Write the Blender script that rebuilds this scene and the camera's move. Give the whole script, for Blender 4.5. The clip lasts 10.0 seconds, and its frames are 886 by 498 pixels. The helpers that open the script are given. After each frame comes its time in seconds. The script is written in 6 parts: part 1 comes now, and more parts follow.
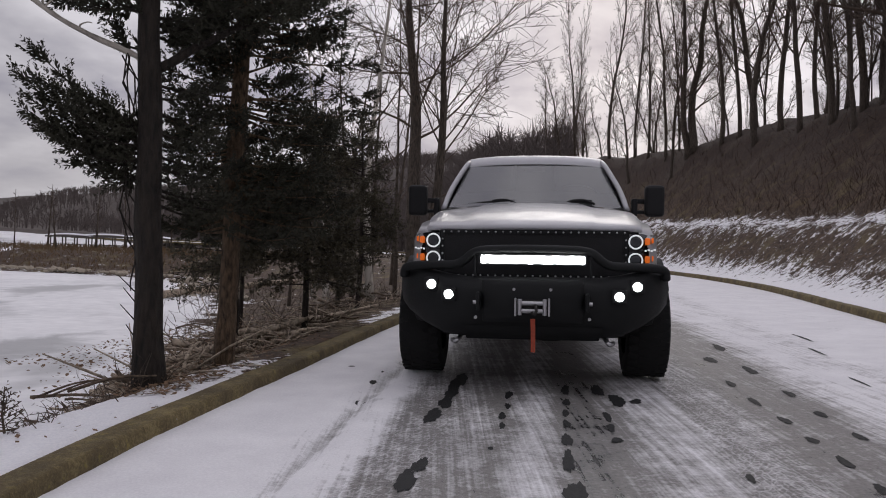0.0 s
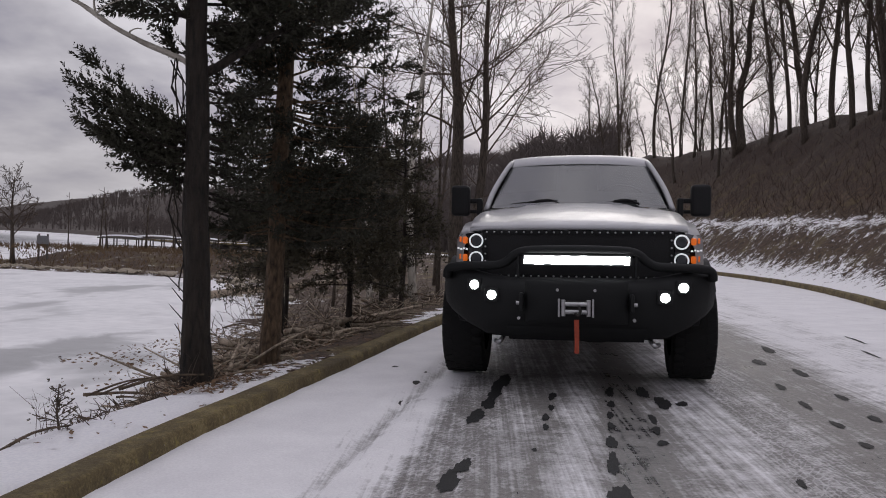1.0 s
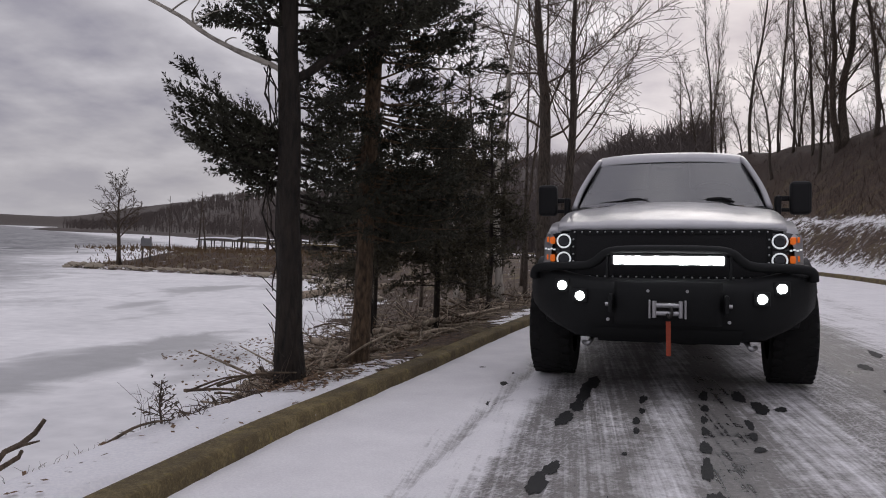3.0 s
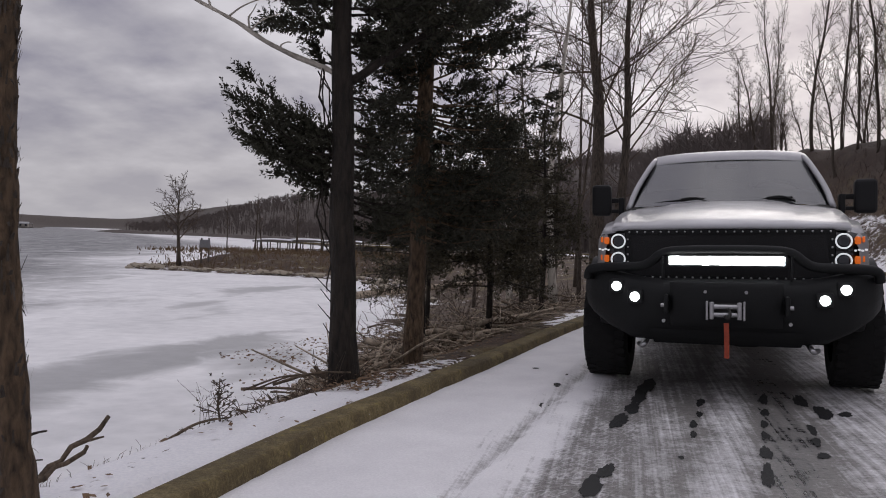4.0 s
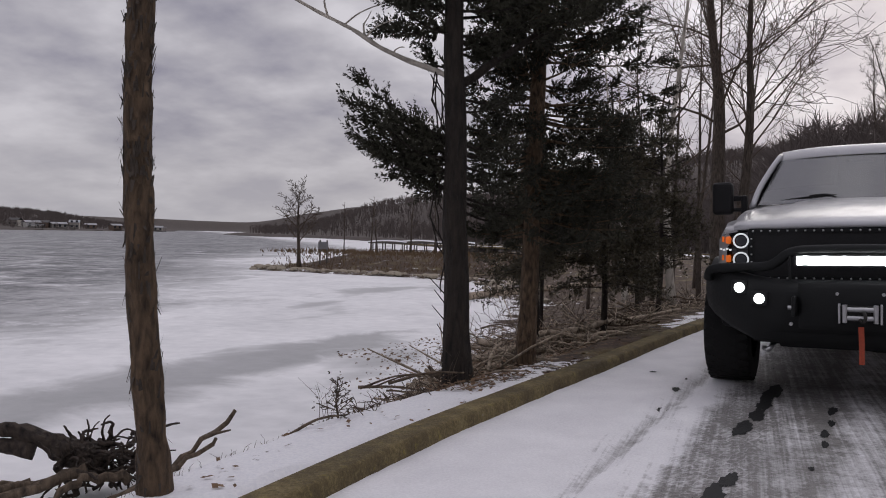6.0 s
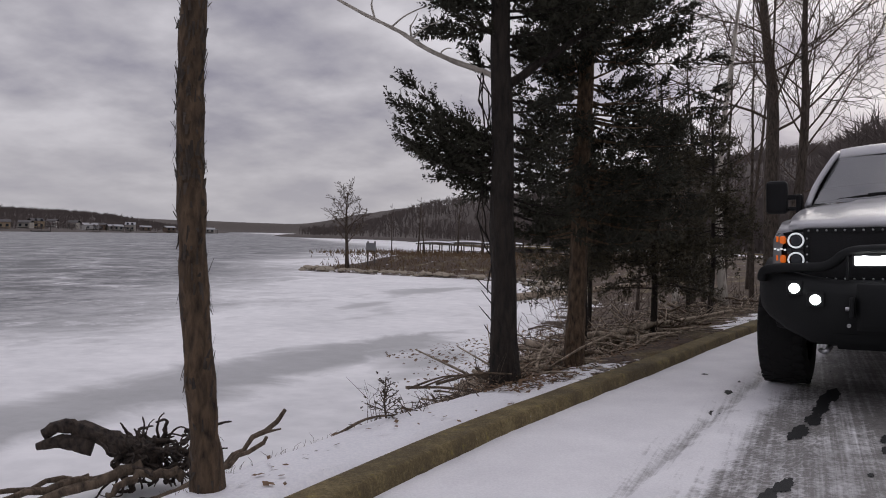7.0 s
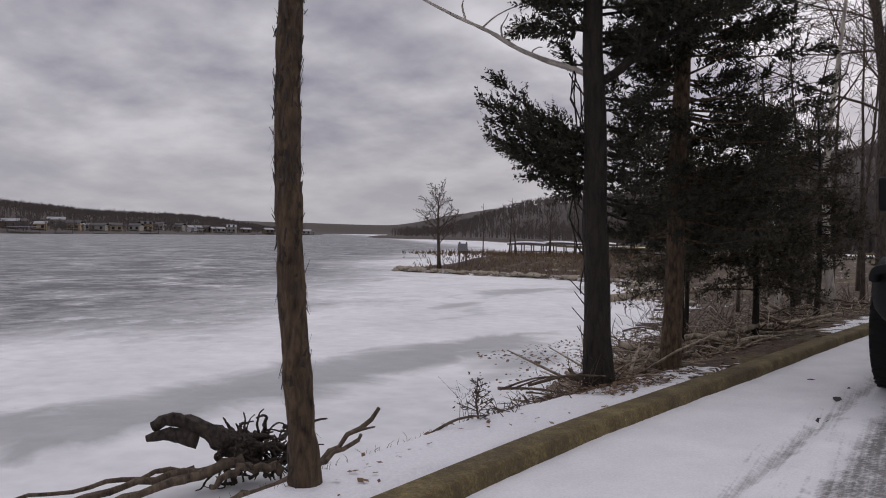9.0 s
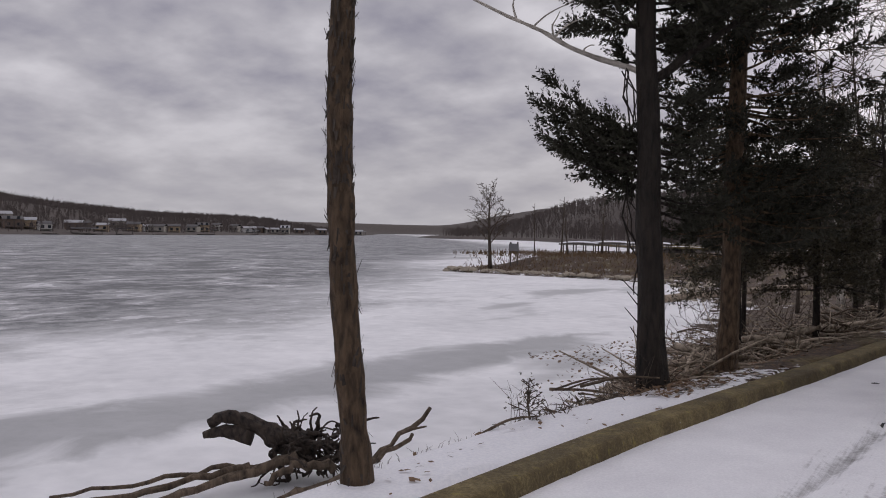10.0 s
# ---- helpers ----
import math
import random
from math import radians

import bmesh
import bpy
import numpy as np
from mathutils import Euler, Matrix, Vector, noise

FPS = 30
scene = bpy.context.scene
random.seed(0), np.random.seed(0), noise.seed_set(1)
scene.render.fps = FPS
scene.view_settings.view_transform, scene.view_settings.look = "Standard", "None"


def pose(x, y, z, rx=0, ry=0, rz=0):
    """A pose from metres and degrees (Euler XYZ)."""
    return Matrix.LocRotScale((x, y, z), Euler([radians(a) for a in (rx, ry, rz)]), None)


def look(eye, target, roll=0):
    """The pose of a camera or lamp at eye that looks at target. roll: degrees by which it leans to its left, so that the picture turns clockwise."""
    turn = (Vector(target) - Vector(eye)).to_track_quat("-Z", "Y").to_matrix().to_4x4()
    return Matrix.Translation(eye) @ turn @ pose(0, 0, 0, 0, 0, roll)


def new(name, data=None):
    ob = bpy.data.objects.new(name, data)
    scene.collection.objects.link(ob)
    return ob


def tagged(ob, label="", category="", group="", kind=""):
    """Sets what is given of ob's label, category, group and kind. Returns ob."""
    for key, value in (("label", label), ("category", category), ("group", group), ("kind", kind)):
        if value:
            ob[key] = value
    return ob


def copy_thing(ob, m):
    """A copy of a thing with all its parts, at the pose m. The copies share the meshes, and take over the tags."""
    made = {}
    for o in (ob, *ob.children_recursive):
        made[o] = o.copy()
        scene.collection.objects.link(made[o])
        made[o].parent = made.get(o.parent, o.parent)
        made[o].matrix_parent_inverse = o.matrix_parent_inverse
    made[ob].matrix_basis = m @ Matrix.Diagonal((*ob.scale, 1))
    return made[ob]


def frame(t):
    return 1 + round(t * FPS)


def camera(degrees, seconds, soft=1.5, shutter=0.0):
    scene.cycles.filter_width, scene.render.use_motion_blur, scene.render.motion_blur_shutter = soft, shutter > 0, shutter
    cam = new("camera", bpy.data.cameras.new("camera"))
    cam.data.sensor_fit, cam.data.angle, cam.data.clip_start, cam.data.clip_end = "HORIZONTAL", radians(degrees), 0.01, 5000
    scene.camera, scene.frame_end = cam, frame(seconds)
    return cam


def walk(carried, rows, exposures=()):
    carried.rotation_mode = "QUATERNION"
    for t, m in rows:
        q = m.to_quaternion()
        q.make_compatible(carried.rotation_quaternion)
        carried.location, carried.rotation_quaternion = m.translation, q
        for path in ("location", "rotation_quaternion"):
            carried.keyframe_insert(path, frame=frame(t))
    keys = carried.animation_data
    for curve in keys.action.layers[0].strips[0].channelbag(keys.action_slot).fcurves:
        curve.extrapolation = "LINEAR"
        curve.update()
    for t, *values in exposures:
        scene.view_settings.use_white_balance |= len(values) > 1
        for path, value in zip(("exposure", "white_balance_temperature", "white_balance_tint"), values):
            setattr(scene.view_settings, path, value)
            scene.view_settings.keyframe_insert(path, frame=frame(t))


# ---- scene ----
cam = camera(58.3, 10.0, soft=1.0)
walk(cam, [
    (0.0, pose(0, 0, 1.11, 89.460, -2.323, 0.013)),
    (0.5, pose(0, 0, 1.11, 89.420, -2.248, 1.703)),
    (1.0, pose(0, 0, 1.11, 89.384, -2.196, 3.103)),
    (1.5, pose(0, 0, 1.11, 89.354, -2.120, 4.427)),
    (2.0, pose(0, 0, 1.11, 89.315, -2.039, 5.923)),
    (2.5, pose(0, 0, 1.11, 89.255, -1.968, 7.595)),
    (4.0, pose(0, 0, 1.11, 89.135, -1.697, 13.154)),
    (4.5, pose(0, 0, 1.11, 89.101, -1.601, 15.206)),
    (5.0, pose(0, 0, 1.11, 89.062, -1.485, 17.387)),
    (5.5, pose(0, 0, 1.11, 89.014, -1.401, 19.432)),
    (7.0, pose(0, 0, 1.11, 88.982, -1.093, 24.663)),
    (7.5, pose(0, 0, 1.11, 88.960, -1.020, 26.384)),
    (8.0, pose(0, 0, 1.11, 88.952, -0.930, 28.037)),
    (8.5, pose(0, 0, 1.11, 88.928, -0.861, 29.598)),
    (9.0, pose(0, 0, 1.11, 88.914, -0.783, 31.253)),
    (9.5, pose(0, 0, 1.11, 88.895, -0.700, 33.070)),
    (10.0, pose(0, 0, 1.11, 88.878, -0.624, 34.926)),
])

# ---------------------------------------------------------------- light
SUN_AZ, SUN_EL = radians(12.0), radians(20.0)      # clockwise from +y, above the horizon
world = bpy.data.worlds.new("overcast_sky")
scene.world = world
world.use_nodes = True
wn, wl = world.node_tree.nodes, world.node_tree.links
wn.clear()


def wnode(kind, **kw):
    n = wn.new(kind)
    for key, value in kw.items():
        n.inputs[key].default_value = value
    return n


sky = wn.new("ShaderNodeTexSky")
sky.sky_type, sky.sun_disc = "NISHITA", False
sky.sun_elevation, sky.sun_rotation = SUN_EL, SUN_AZ
sky.air_density, sky.dust_density, sky.ozone_density = 1.0, 4.0, 1.0
coord = wn.new("ShaderNodeTexCoord")
split = wn.new("ShaderNodeSeparateXYZ")
wl.new(coord.outputs["Generated"], split.inputs[0])
# flatten the direction onto a cloud deck overhead: p = dir.xy / (z + k)
zadd = wn.new("ShaderNodeMath"); zadd.operation = "ADD"; zadd.inputs[1].default_value = 0.27
zmax = wn.new("ShaderNodeMath"); zmax.operation = "MAXIMUM"; zmax.inputs[1].default_value = 0.06
wl.new(split.outputs["Z"], zadd.inputs[0]); wl.new(zadd.outputs[0], zmax.inputs[0])
comb = wn.new("ShaderNodeCombineXYZ")
for i, ax in enumerate("XY"):
    dv = wn.new("ShaderNodeMath"); dv.operation = "DIVIDE"
    wl.new(split.outputs[ax], dv.inputs[0]); wl.new(zmax.outputs[0], dv.inputs[1]); wl.new(dv.outputs[0], comb.inputs[i])
n1 = wnode("ShaderNodeTexNoise", Scale=2.1, Detail=4.0, Roughness=0.47, Distortion=0.15)
n2 = wnode("ShaderNodeTexNoise", Scale=5.0, Detail=5.0, Roughness=0.55)
for n in (n1, n2):
    wl.new(comb.outputs[0], n.inputs["Vector"])
mixn = wn.new("ShaderNodeMix"); mixn.data_type = "FLOAT"; mixn.inputs[0].default_value = 0.30
wl.new(n1.outputs[0], mixn.inputs[2]); wl.new(n2.outputs[0], mixn.inputs[3])
cloud = wn.new("ShaderNodeValToRGB")
cr = cloud.color_ramp
cr.elements[0].position, cr.elements[0].color = 0.39, (0.275, 0.265, 0.325, 1)
cr.elements[1].position, cr.elements[1].color = 0.62, (0.59, 0.57, 0.615, 1)
e = cr.elements.new(0.50); e.color = (0.415, 0.40, 0.445, 1)
wl.new(mixn.outputs[0], cloud.inputs[0])
# broad brightening round the veiled sun, even haze towards the horizon
sdir = wn.new("ShaderNodeVectorMath"); sdir.operation = "DOT_PRODUCT"
sdir.inputs[1].default_value = (math.sin(SUN_AZ) * math.cos(SUN_EL), math.cos(SUN_AZ) * math.cos(SUN_EL), math.sin(SUN_EL))
wl.new(coord.outputs["Generated"], sdir.inputs[0])
glow = wn.new("ShaderNodeMapRange"); glow.interpolation_type = "SMOOTHERSTEP"
glow.inputs["From Min"].default_value, glow.inputs["From Max"].default_value = 0.72, 1.0
glow.inputs["To Min"].default_value, glow.inputs["To Max"].default_value = 1.0, 1.46
wl.new(sdir.outputs["Value"], glow.inputs[0])
warm = wn.new("ShaderNodeMix"); warm.data_type = "RGBA"; warm.blend_type = "MULTIPLY"; warm.inputs[0].default_value = 1.0
wl.new(cloud.outputs[0], warm.inputs[6])
wl.new(glow.outputs[0], warm.inputs[7])
haze = wn.new("ShaderNodeMapRange")
haze.inputs["From Min"].default_value, haze.inputs["From Max"].default_value = 0.0, 0.16
haze.inputs["To Min"].default_value, haze.inputs["To Max"].default_value = 0.75, 0.0
wl.new(split.outputs["Z"], haze.inputs[0])
hz = wn.new("ShaderNodeMix"); hz.data_type = "RGBA"
hz.inputs[7].default_value = (0.455, 0.44, 0.468, 1)
wl.new(haze.outputs[0], hz.inputs[0]); wl.new(warm.outputs[2], hz.inputs[6])
blend = wn.new("ShaderNodeMix"); blend.data_type = "RGBA"; blend.blend_type = "ADD"; blend.inputs[0].default_value = 0.003
wl.new(hz.outputs[2], blend.inputs[6]); wl.new(sky.outputs[0], blend.inputs[7])
dome = wn.new("ShaderNodeMapRange"); dome.interpolation_type = "SMOOTHSTEP"      # an overcast sky is brightest overhead
dome.inputs["From Min"].default_value, dome.inputs["From Max"].default_value = 0.30, 0.85
dome.inputs["To Min"].default_value, dome.inputs["To Max"].default_value = 1.0, 1.78
wl.new(split.outputs["Z"], dome.inputs[0])
bg = wnode("ShaderNodeBackground", Strength=1.0)
wl.new(dome.outputs[0], bg.inputs["Strength"])
wout = wn.new("ShaderNodeOutputWorld")
wl.new(blend.outputs[2], bg.inputs[0]); wl.new(bg.outputs[0], wout.inputs[0])

sun = new("sun", bpy.data.lights.new("sun", "SUN"))
sun.data.energy, sun.data.angle, sun.data.color = 0.5, radians(35), (1.0, 0.95, 0.9)
sun.matrix_world = look((0, 0, 60), (-math.sin(SUN_AZ) * 60, -math.cos(SUN_AZ) * 60, 60 - 60 * math.tan(SUN_EL)))
scene.view_settings.exposure = 0.0

# ---------------------------------------------------------------- materials


class Graph:
    """A small builder for node materials."""

    def __init__(self, name):
        self.mat = bpy.data.materials.new(name)
        self.mat.use_nodes = True
        self.n, self.l = self.mat.node_tree.nodes, self.mat.node_tree.links
        self.bsdf = self.n["Principled BSDF"]
        self.obj = self.n.new("ShaderNodeTexCoord")

    def link(self, a, b):
        self.l.new(a, b)

    def mapping(self, scale=(1, 1, 1), source="Object", loc=(0, 0, 0)):
        m = self.n.new("ShaderNodeMapping")
        m.inputs["Scale"].default_value = scale
        m.inputs["Location"].default_value = loc
        self.link(self.obj.outputs[source], m.inputs[0])
        return m.outputs[0]

    def noise(self, scale, detail=4.0, rough=0.55, vec=None, distortion=0.0):
        t = self.n.new("ShaderNodeTexNoise")
        t.inputs["Scale"].default_value, t.inputs["Detail"].default_value = scale, detail
        t.inputs["Roughness"].default_value, t.inputs["Distortion"].default_value = rough, distortion
        self.link(vec or self.obj.outputs["Object"], t.inputs["Vector"])
        return t.outputs[0]

    def voronoi(self, scale, vec=None, feature="F1"):
        t = self.n.new("ShaderNodeTexVoronoi")
        t.feature = feature
        t.inputs["Scale"].default_value = scale
        self.link(vec or self.obj.outputs["Object"], t.inputs["Vector"])
        return t.outputs[0]

    def ramp(self, fac, stops):
        r = self.n.new("ShaderNodeValToRGB")
        els = r.color_ramp.elements
        while len(els) < len(stops):
            els.new(0.5)
        for el, (p, c) in zip(els, stops):
            el.position = p
            el.color = (*c, 1) if len(c) == 3 else c
        self.link(fac, r.inputs[0])
        return r.outputs[0]

    def math(self, op, a, b=None, clamp=False):
        m = self.n.new("ShaderNodeMath")
        m.operation, m.use_clamp = op, clamp
        for i, v in enumerate((a, b)):
            if v is None:
                continue
            if isinstance(v, (int, float)):
                m.inputs[i].default_value = v
            else:
                self.link(v, m.inputs[i])
        return m.outputs[0]

    def range(self, v, a, b, c=0.0, d=1.0):
        m = self.n.new("ShaderNodeMapRange")
        for key, value in (("From Min", a), ("From Max", b), ("To Min", c), ("To Max", d)):
            m.inputs[key].default_value = value
        self.link(v, m.inputs[0])
        return m.outputs[0]

    def mix(self, fac, a, b, blend="MIX"):
        m = self.n.new("ShaderNodeMix")
        m.data_type, m.blend_type = "RGBA", blend
        for i, v in ((0, fac), (6, a), (7, b)):
            if isinstance(v, (int, float)):
                m.inputs[i].default_value = v
            elif isinstance(v, tuple):
                m.inputs[i].default_value = (*v, 1)
            else:
                self.link(v, m.inputs[i])
        return m.outputs[2]

    def bump(self, height, strength=0.3, distance=0.02):
        b = self.n.new("ShaderNodeBump")
        b.inputs["Strength"].default_value, b.inputs["Distance"].default_value = strength, distance
        self.link(height, b.inputs["Height"])
        self.link(b.outputs[0], self.bsdf.inputs["Normal"])

    def set(self, color=None, rough=None, metal=None, **kw):
        for key, v in (("Base Color", color), ("Roughness", rough), ("Metallic", metal), *kw.items()):
            if v is None:
                continue
            sock = self.bsdf.inputs[key]
            if isinstance(v, (int, float)):
                sock.default_value = v
            elif isinstance(v, tuple):
                sock.default_value = (*v, 1)
            else:
                self.link(v, sock)
        return self.mat


def plain(name, color, rough=0.5, metal=0.0, vary=0.25, scale=14.0, bump=0.0, **kw):
    g = Graph(name)
    a = tuple(c * (1 - vary) for c in color)
    b = tuple(min(1, c * (1 + vary)) for c in color)
    n = g.mix(0.4, g.noise(scale), g.noise(scale * 7))
    g.set(g.ramp(n, [(0.3, a), (0.7, b)]), g.range(n, 0.3, 0.7, max(0, rough - 0.08), min(1, rough + 0.08)), metal)
    if bump:
        g.bump(n, bump, 0.01)
    for key, v in kw.items():
        g.bsdf.inputs[key.replace("_", " ")].default_value = v
    return g.mat


def bark(name, dark, light, stretch=0.22, scale=34.0, strength=0.9, mid=0.5):
    g = Graph(name)
    v = g.mapping((1, 1, stretch))
    n = g.noise(scale, 6, 0.65, v, 0.6)
    w = g.voronoi(scale * 0.7, v)
    big = g.noise(2.5, 3)
    plate = g.voronoi(scale * 0.45, g.mapping((1, 1, stretch * 1.3), loc=(3, 1, 2)), "DISTANCE_TO_EDGE")
    h = g.math("ADD", g.math("ADD", n, g.math("MULTIPLY", w, 0.4)), g.math("MULTIPLY", g.range(plate, 0.0, 0.22, -0.35, 0.08), 0.45))
    c = g.ramp(h, [(mid - 0.2, dark), (mid + 0.35, light)])
    g.set(g.mix(g.range(big, 0.45, 0.75, 0, 0.55), c, tuple(0.55 * k for k in light)), 0.95)
    g.bump(h, min(1.0, strength * 1.1), 0.05)
    return g.mat


SNOW = (0.86, 0.852, 0.86)


def ground_material():
    """Leaf litter and dead grass under thin snow; the snow thins on the wooded slopes and shores."""
    g = Graph("winter_ground")
    litter = g.ramp(g.mix(0.5, g.noise(9, 6), g.noise(46, 5)), [(0.32, (0.016, 0.011, 0.008)), (0.5, (0.056, 0.035, 0.022)), (0.68, (0.17, 0.112, 0.068))])
    grass = g.ramp(g.noise(30, 5), [(0.35, (0.055, 0.040, 0.017)), (0.65, (0.17, 0.13, 0.06))])
    base = g.mix(g.range(g.noise(1.3, 3), 0.52, 0.68), litter, grass)
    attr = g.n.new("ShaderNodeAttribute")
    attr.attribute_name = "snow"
    # a darker brown, mixed in where the snow share drops below -0.3
    slope_brown = g.ramp(g.mix(0.5, g.noise(7, 6, 0.7), g.noise(31, 5, 0.7)), [(0.36, (0.006, 0.0035, 0.0025)), (0.5, (0.024, 0.013, 0.008)), (0.66, (0.085, 0.047, 0.028))])
    base = g.mix(g.range(attr.outputs["Fac"], -0.6, -0.3, 0.85, 0.0), base, slope_brown)
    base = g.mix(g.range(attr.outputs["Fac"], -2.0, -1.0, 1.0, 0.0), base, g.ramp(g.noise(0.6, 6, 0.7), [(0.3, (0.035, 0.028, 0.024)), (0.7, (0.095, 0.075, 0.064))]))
    patch = g.mix(0.5, g.noise(2.6, 7, 0.66), g.noise(11, 5, 0.65))
    cover = g.math("ADD", attr.outputs["Fac"], g.math("MULTIPLY", g.math("SUBTRACT", patch, 0.5), 4.0))
    m = g.range(cover, 0.42, 0.58)
    g.set(g.mix(m, base, g.ramp(g.noise(60, 3), [(0.3, (0.74, 0.74, 0.77)), (0.7, SNOW)])), g.range(m, 0, 1, 0.95, 0.65))
    g.bump(g.math("ADD", g.noise(26, 6, 0.7), g.math("MULTIPLY", m, 0.4)), 0.35, 0.05)
    return g.mat


def ice_material():
    """Snow-covered shore ice, wet grey lenses, and darker, rippled, half-frozen water farther out."""
    g = Graph("lake_ice")
    uv = g.obj.outputs["UV"]           # x: distance from shore (m), y: along
    sep = g.n.new("ShaderNodeSeparateXYZ")
    g.link(uv, sep.inputs[0])
    far = sep.outputs["X"]
    wob = g.math("MULTIPLY", g.math("SUBTRACT", g.noise(0.16, 5, 0.6), 0.5), 9.0)
    fd = g.math("ADD", far, wob)
    wx = g.n.new("ShaderNodeSeparateXYZ")
    g.link(g.obj.outputs["Object"], wx.inputs[0])
    streak = g.noise(0.28, 7, 0.66, None, 0.8)
    ripple = g.noise(0.85, 6, 0.72, None, 0.5)
    fine = g.noise(2.6, 5, 0.72, None, 0.3)
    snow = g.ramp(g.mix(0.4, g.noise(0.5, 5, 0.6), g.noise(3.0, 4)), [(0.32, (0.60, 0.60, 0.61)), (0.62, (0.79, 0.785, 0.79))])
    # the wet grey band along the bay, ragged at its rim
    rag = g.math("MULTIPLY", g.math("SUBTRACT", g.noise(0.55, 6, 0.62, None, 0.8), 0.5), 2.6)
    band = g.math("ABSOLUTE", g.math("ADD", g.math("SUBTRACT", g.math("ADD", wx.outputs["X"], 8.5), g.math("MULTIPLY", wx.outputs["Y"], 0.095)), rag))
    end = g.math("MULTIPLY", g.math("MAXIMUM", g.math("SUBTRACT", wx.outputs["Y"], 14.2), 0.0), 0.5)
    wet = g.range(g.math("ADD", band, end), 0.50, 1.15, 1.0, 0.0)
    pools = g.range(g.math("ADD", g.noise(0.22, 4, 0.55, g.mapping((1.2, 0.5, 1), loc=(7, 2, 0))), g.math("MULTIPLY", streak, 0.15)), 0.63, 0.70)
    lens = g.math("MAXIMUM", wet, g.math("MULTIPLY", pools, 0.9))
    near = g.mix(lens, snow, g.ramp(g.mix(0.5, g.noise(0.8, 4), fine), [(0.3, (0.29, 0.292, 0.295)), (0.7, (0.41, 0.41, 0.415))]))
    floes = g.noise(0.55, 6, 0.62, g.mapping((1.0, 0.55, 1)), 1.1)
    chop = g.noise(1.5, 6, 0.7, g.mapping((1.0, 0.5, 1), loc=(4, 9, 0)), 0.7)
    tone = g.mix(0.42, g.mix(0.5, streak, floes), g.mix(0.45, chop, fine))
    tone = g.range(tone, 0.36, 0.64, 0.27, 0.70)
    outer = g.ramp(tone, [(0.42, (0.04, 0.043, 0.046)), (0.465, (0.10, 0.104, 0.108)), (0.50, (0.21, 0.211, 0.215)), (0.56, (0.30, 0.30, 0.305)), (0.60, (0.55, 0.545, 0.555))])
    breakup = g.math("MULTIPLY", g.math("SUBTRACT", g.mix(0.5, floes, streak), 0.5), 26.0)
    k = g.range(g.math("ADD", fd, breakup), -3.0, 4.0)
    g.set(g.mix(k, near, outer), g.mix(k, g.ramp(lens, [(0, (0.75,) * 3), (1, (0.4,) * 3)]), (0.45, 0.45, 0.45)))
    g.bump(g.math("ADD", g.math("MULTIPLY", ripple, k), g.math("MULTIPLY", g.noise(4, 5), 0.5)), 0.3, 0.05)
    return g.mat


M = {}
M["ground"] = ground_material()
M["ice"] = ice_material()


def kerb_material():
    """Old concrete under brown dirt and yellow-green moss, with cracks and pale chips."""
    g = Graph("mossy_concrete")
    n = g.mix(0.5, g.noise(7, 6, 0.7), g.noise(60, 4, 0.7))
    c = g.ramp(n, [(0.30, (0.045, 0.033, 0.014)), (0.5, (0.135, 0.102, 0.044)), (0.70, (0.29, 0.23, 0.11))])
    c = g.mix(g.range(g.noise(14, 5, 0.7), 0.60, 0.68), c, (0.21, 0.17, 0.045))
    c = g.mix(g.range(g.noise(22, 4, 0.6), 0.70, 0.73), c, (0.34, 0.31, 0.27))
    c = g.mix(g.range(g.noise(3.0, 4), 0.45, 0.65, 0.0, 0.6), c, (0.045, 0.034, 0.018))
    g.set(c, 0.95)
    g.bump(n, 0.8, 0.02)
    return g.mat


M["kerb"] = kerb_material()
M["bark_cedar"] = bark("cedar_bark", (0.006, 0.005, 0.004), (0.036, 0.027, 0.020))
M["bark_grey"] = bark("grey_bark", (0.022, 0.017, 0.013), (0.115, 0.09, 0.07))
M["bark_brown"] = bark("brown_bark", (0.016, 0.010, 0.006), (0.17, 0.112, 0.066), 0.3, 40)
M["bark_birch"] = bark("pale_bark", (0.10, 0.085, 0.07), (0.50, 0.46, 0.40), 0.4, 16, 0.5, 0.4)
M["twig"] = plain("twig", (0.085, 0.062, 0.046), 0.9, vary=0.4)
M["needles"] = plain("cedar_needles", (0.031, 0.030, 0.018), 0.8, vary=0.5, scale=3)
# distant woods: base colour paled to stand in for the haze of distance
M["hazed_far_wood"] = plain("far_woods", (0.118, 0.098, 0.090), 0.95, vary=0.35, scale=0.15)
M["old_drift"] = bark("dark_driftwood", (0.022, 0.015, 0.010), (0.17, 0.125, 0.085), 0.2, 24, 0.7)
M["young_needles"] = plain("young_cedar_needles", (0.064, 0.055, 0.033), 0.85, vary=0.5, scale=3)
M["driftwood"] = bark("driftwood", (0.09, 0.07, 0.05), (0.50, 0.41, 0.31), 0.2, 30, 0.6)


# ---------------------------------------------------------------- building helpers
def mesh_of(name, verts, faces, material=None, smooth=False):
    me = bpy.data.meshes.new(name)
    me.from_pydata([tuple(v) for v in verts], [], [tuple(f) for f in faces])
    if material:
        me.materials.append(material)
    if smooth:
        me.polygons.foreach_set("use_smooth", [True] * len(me.polygons))
    me.update()
    return me


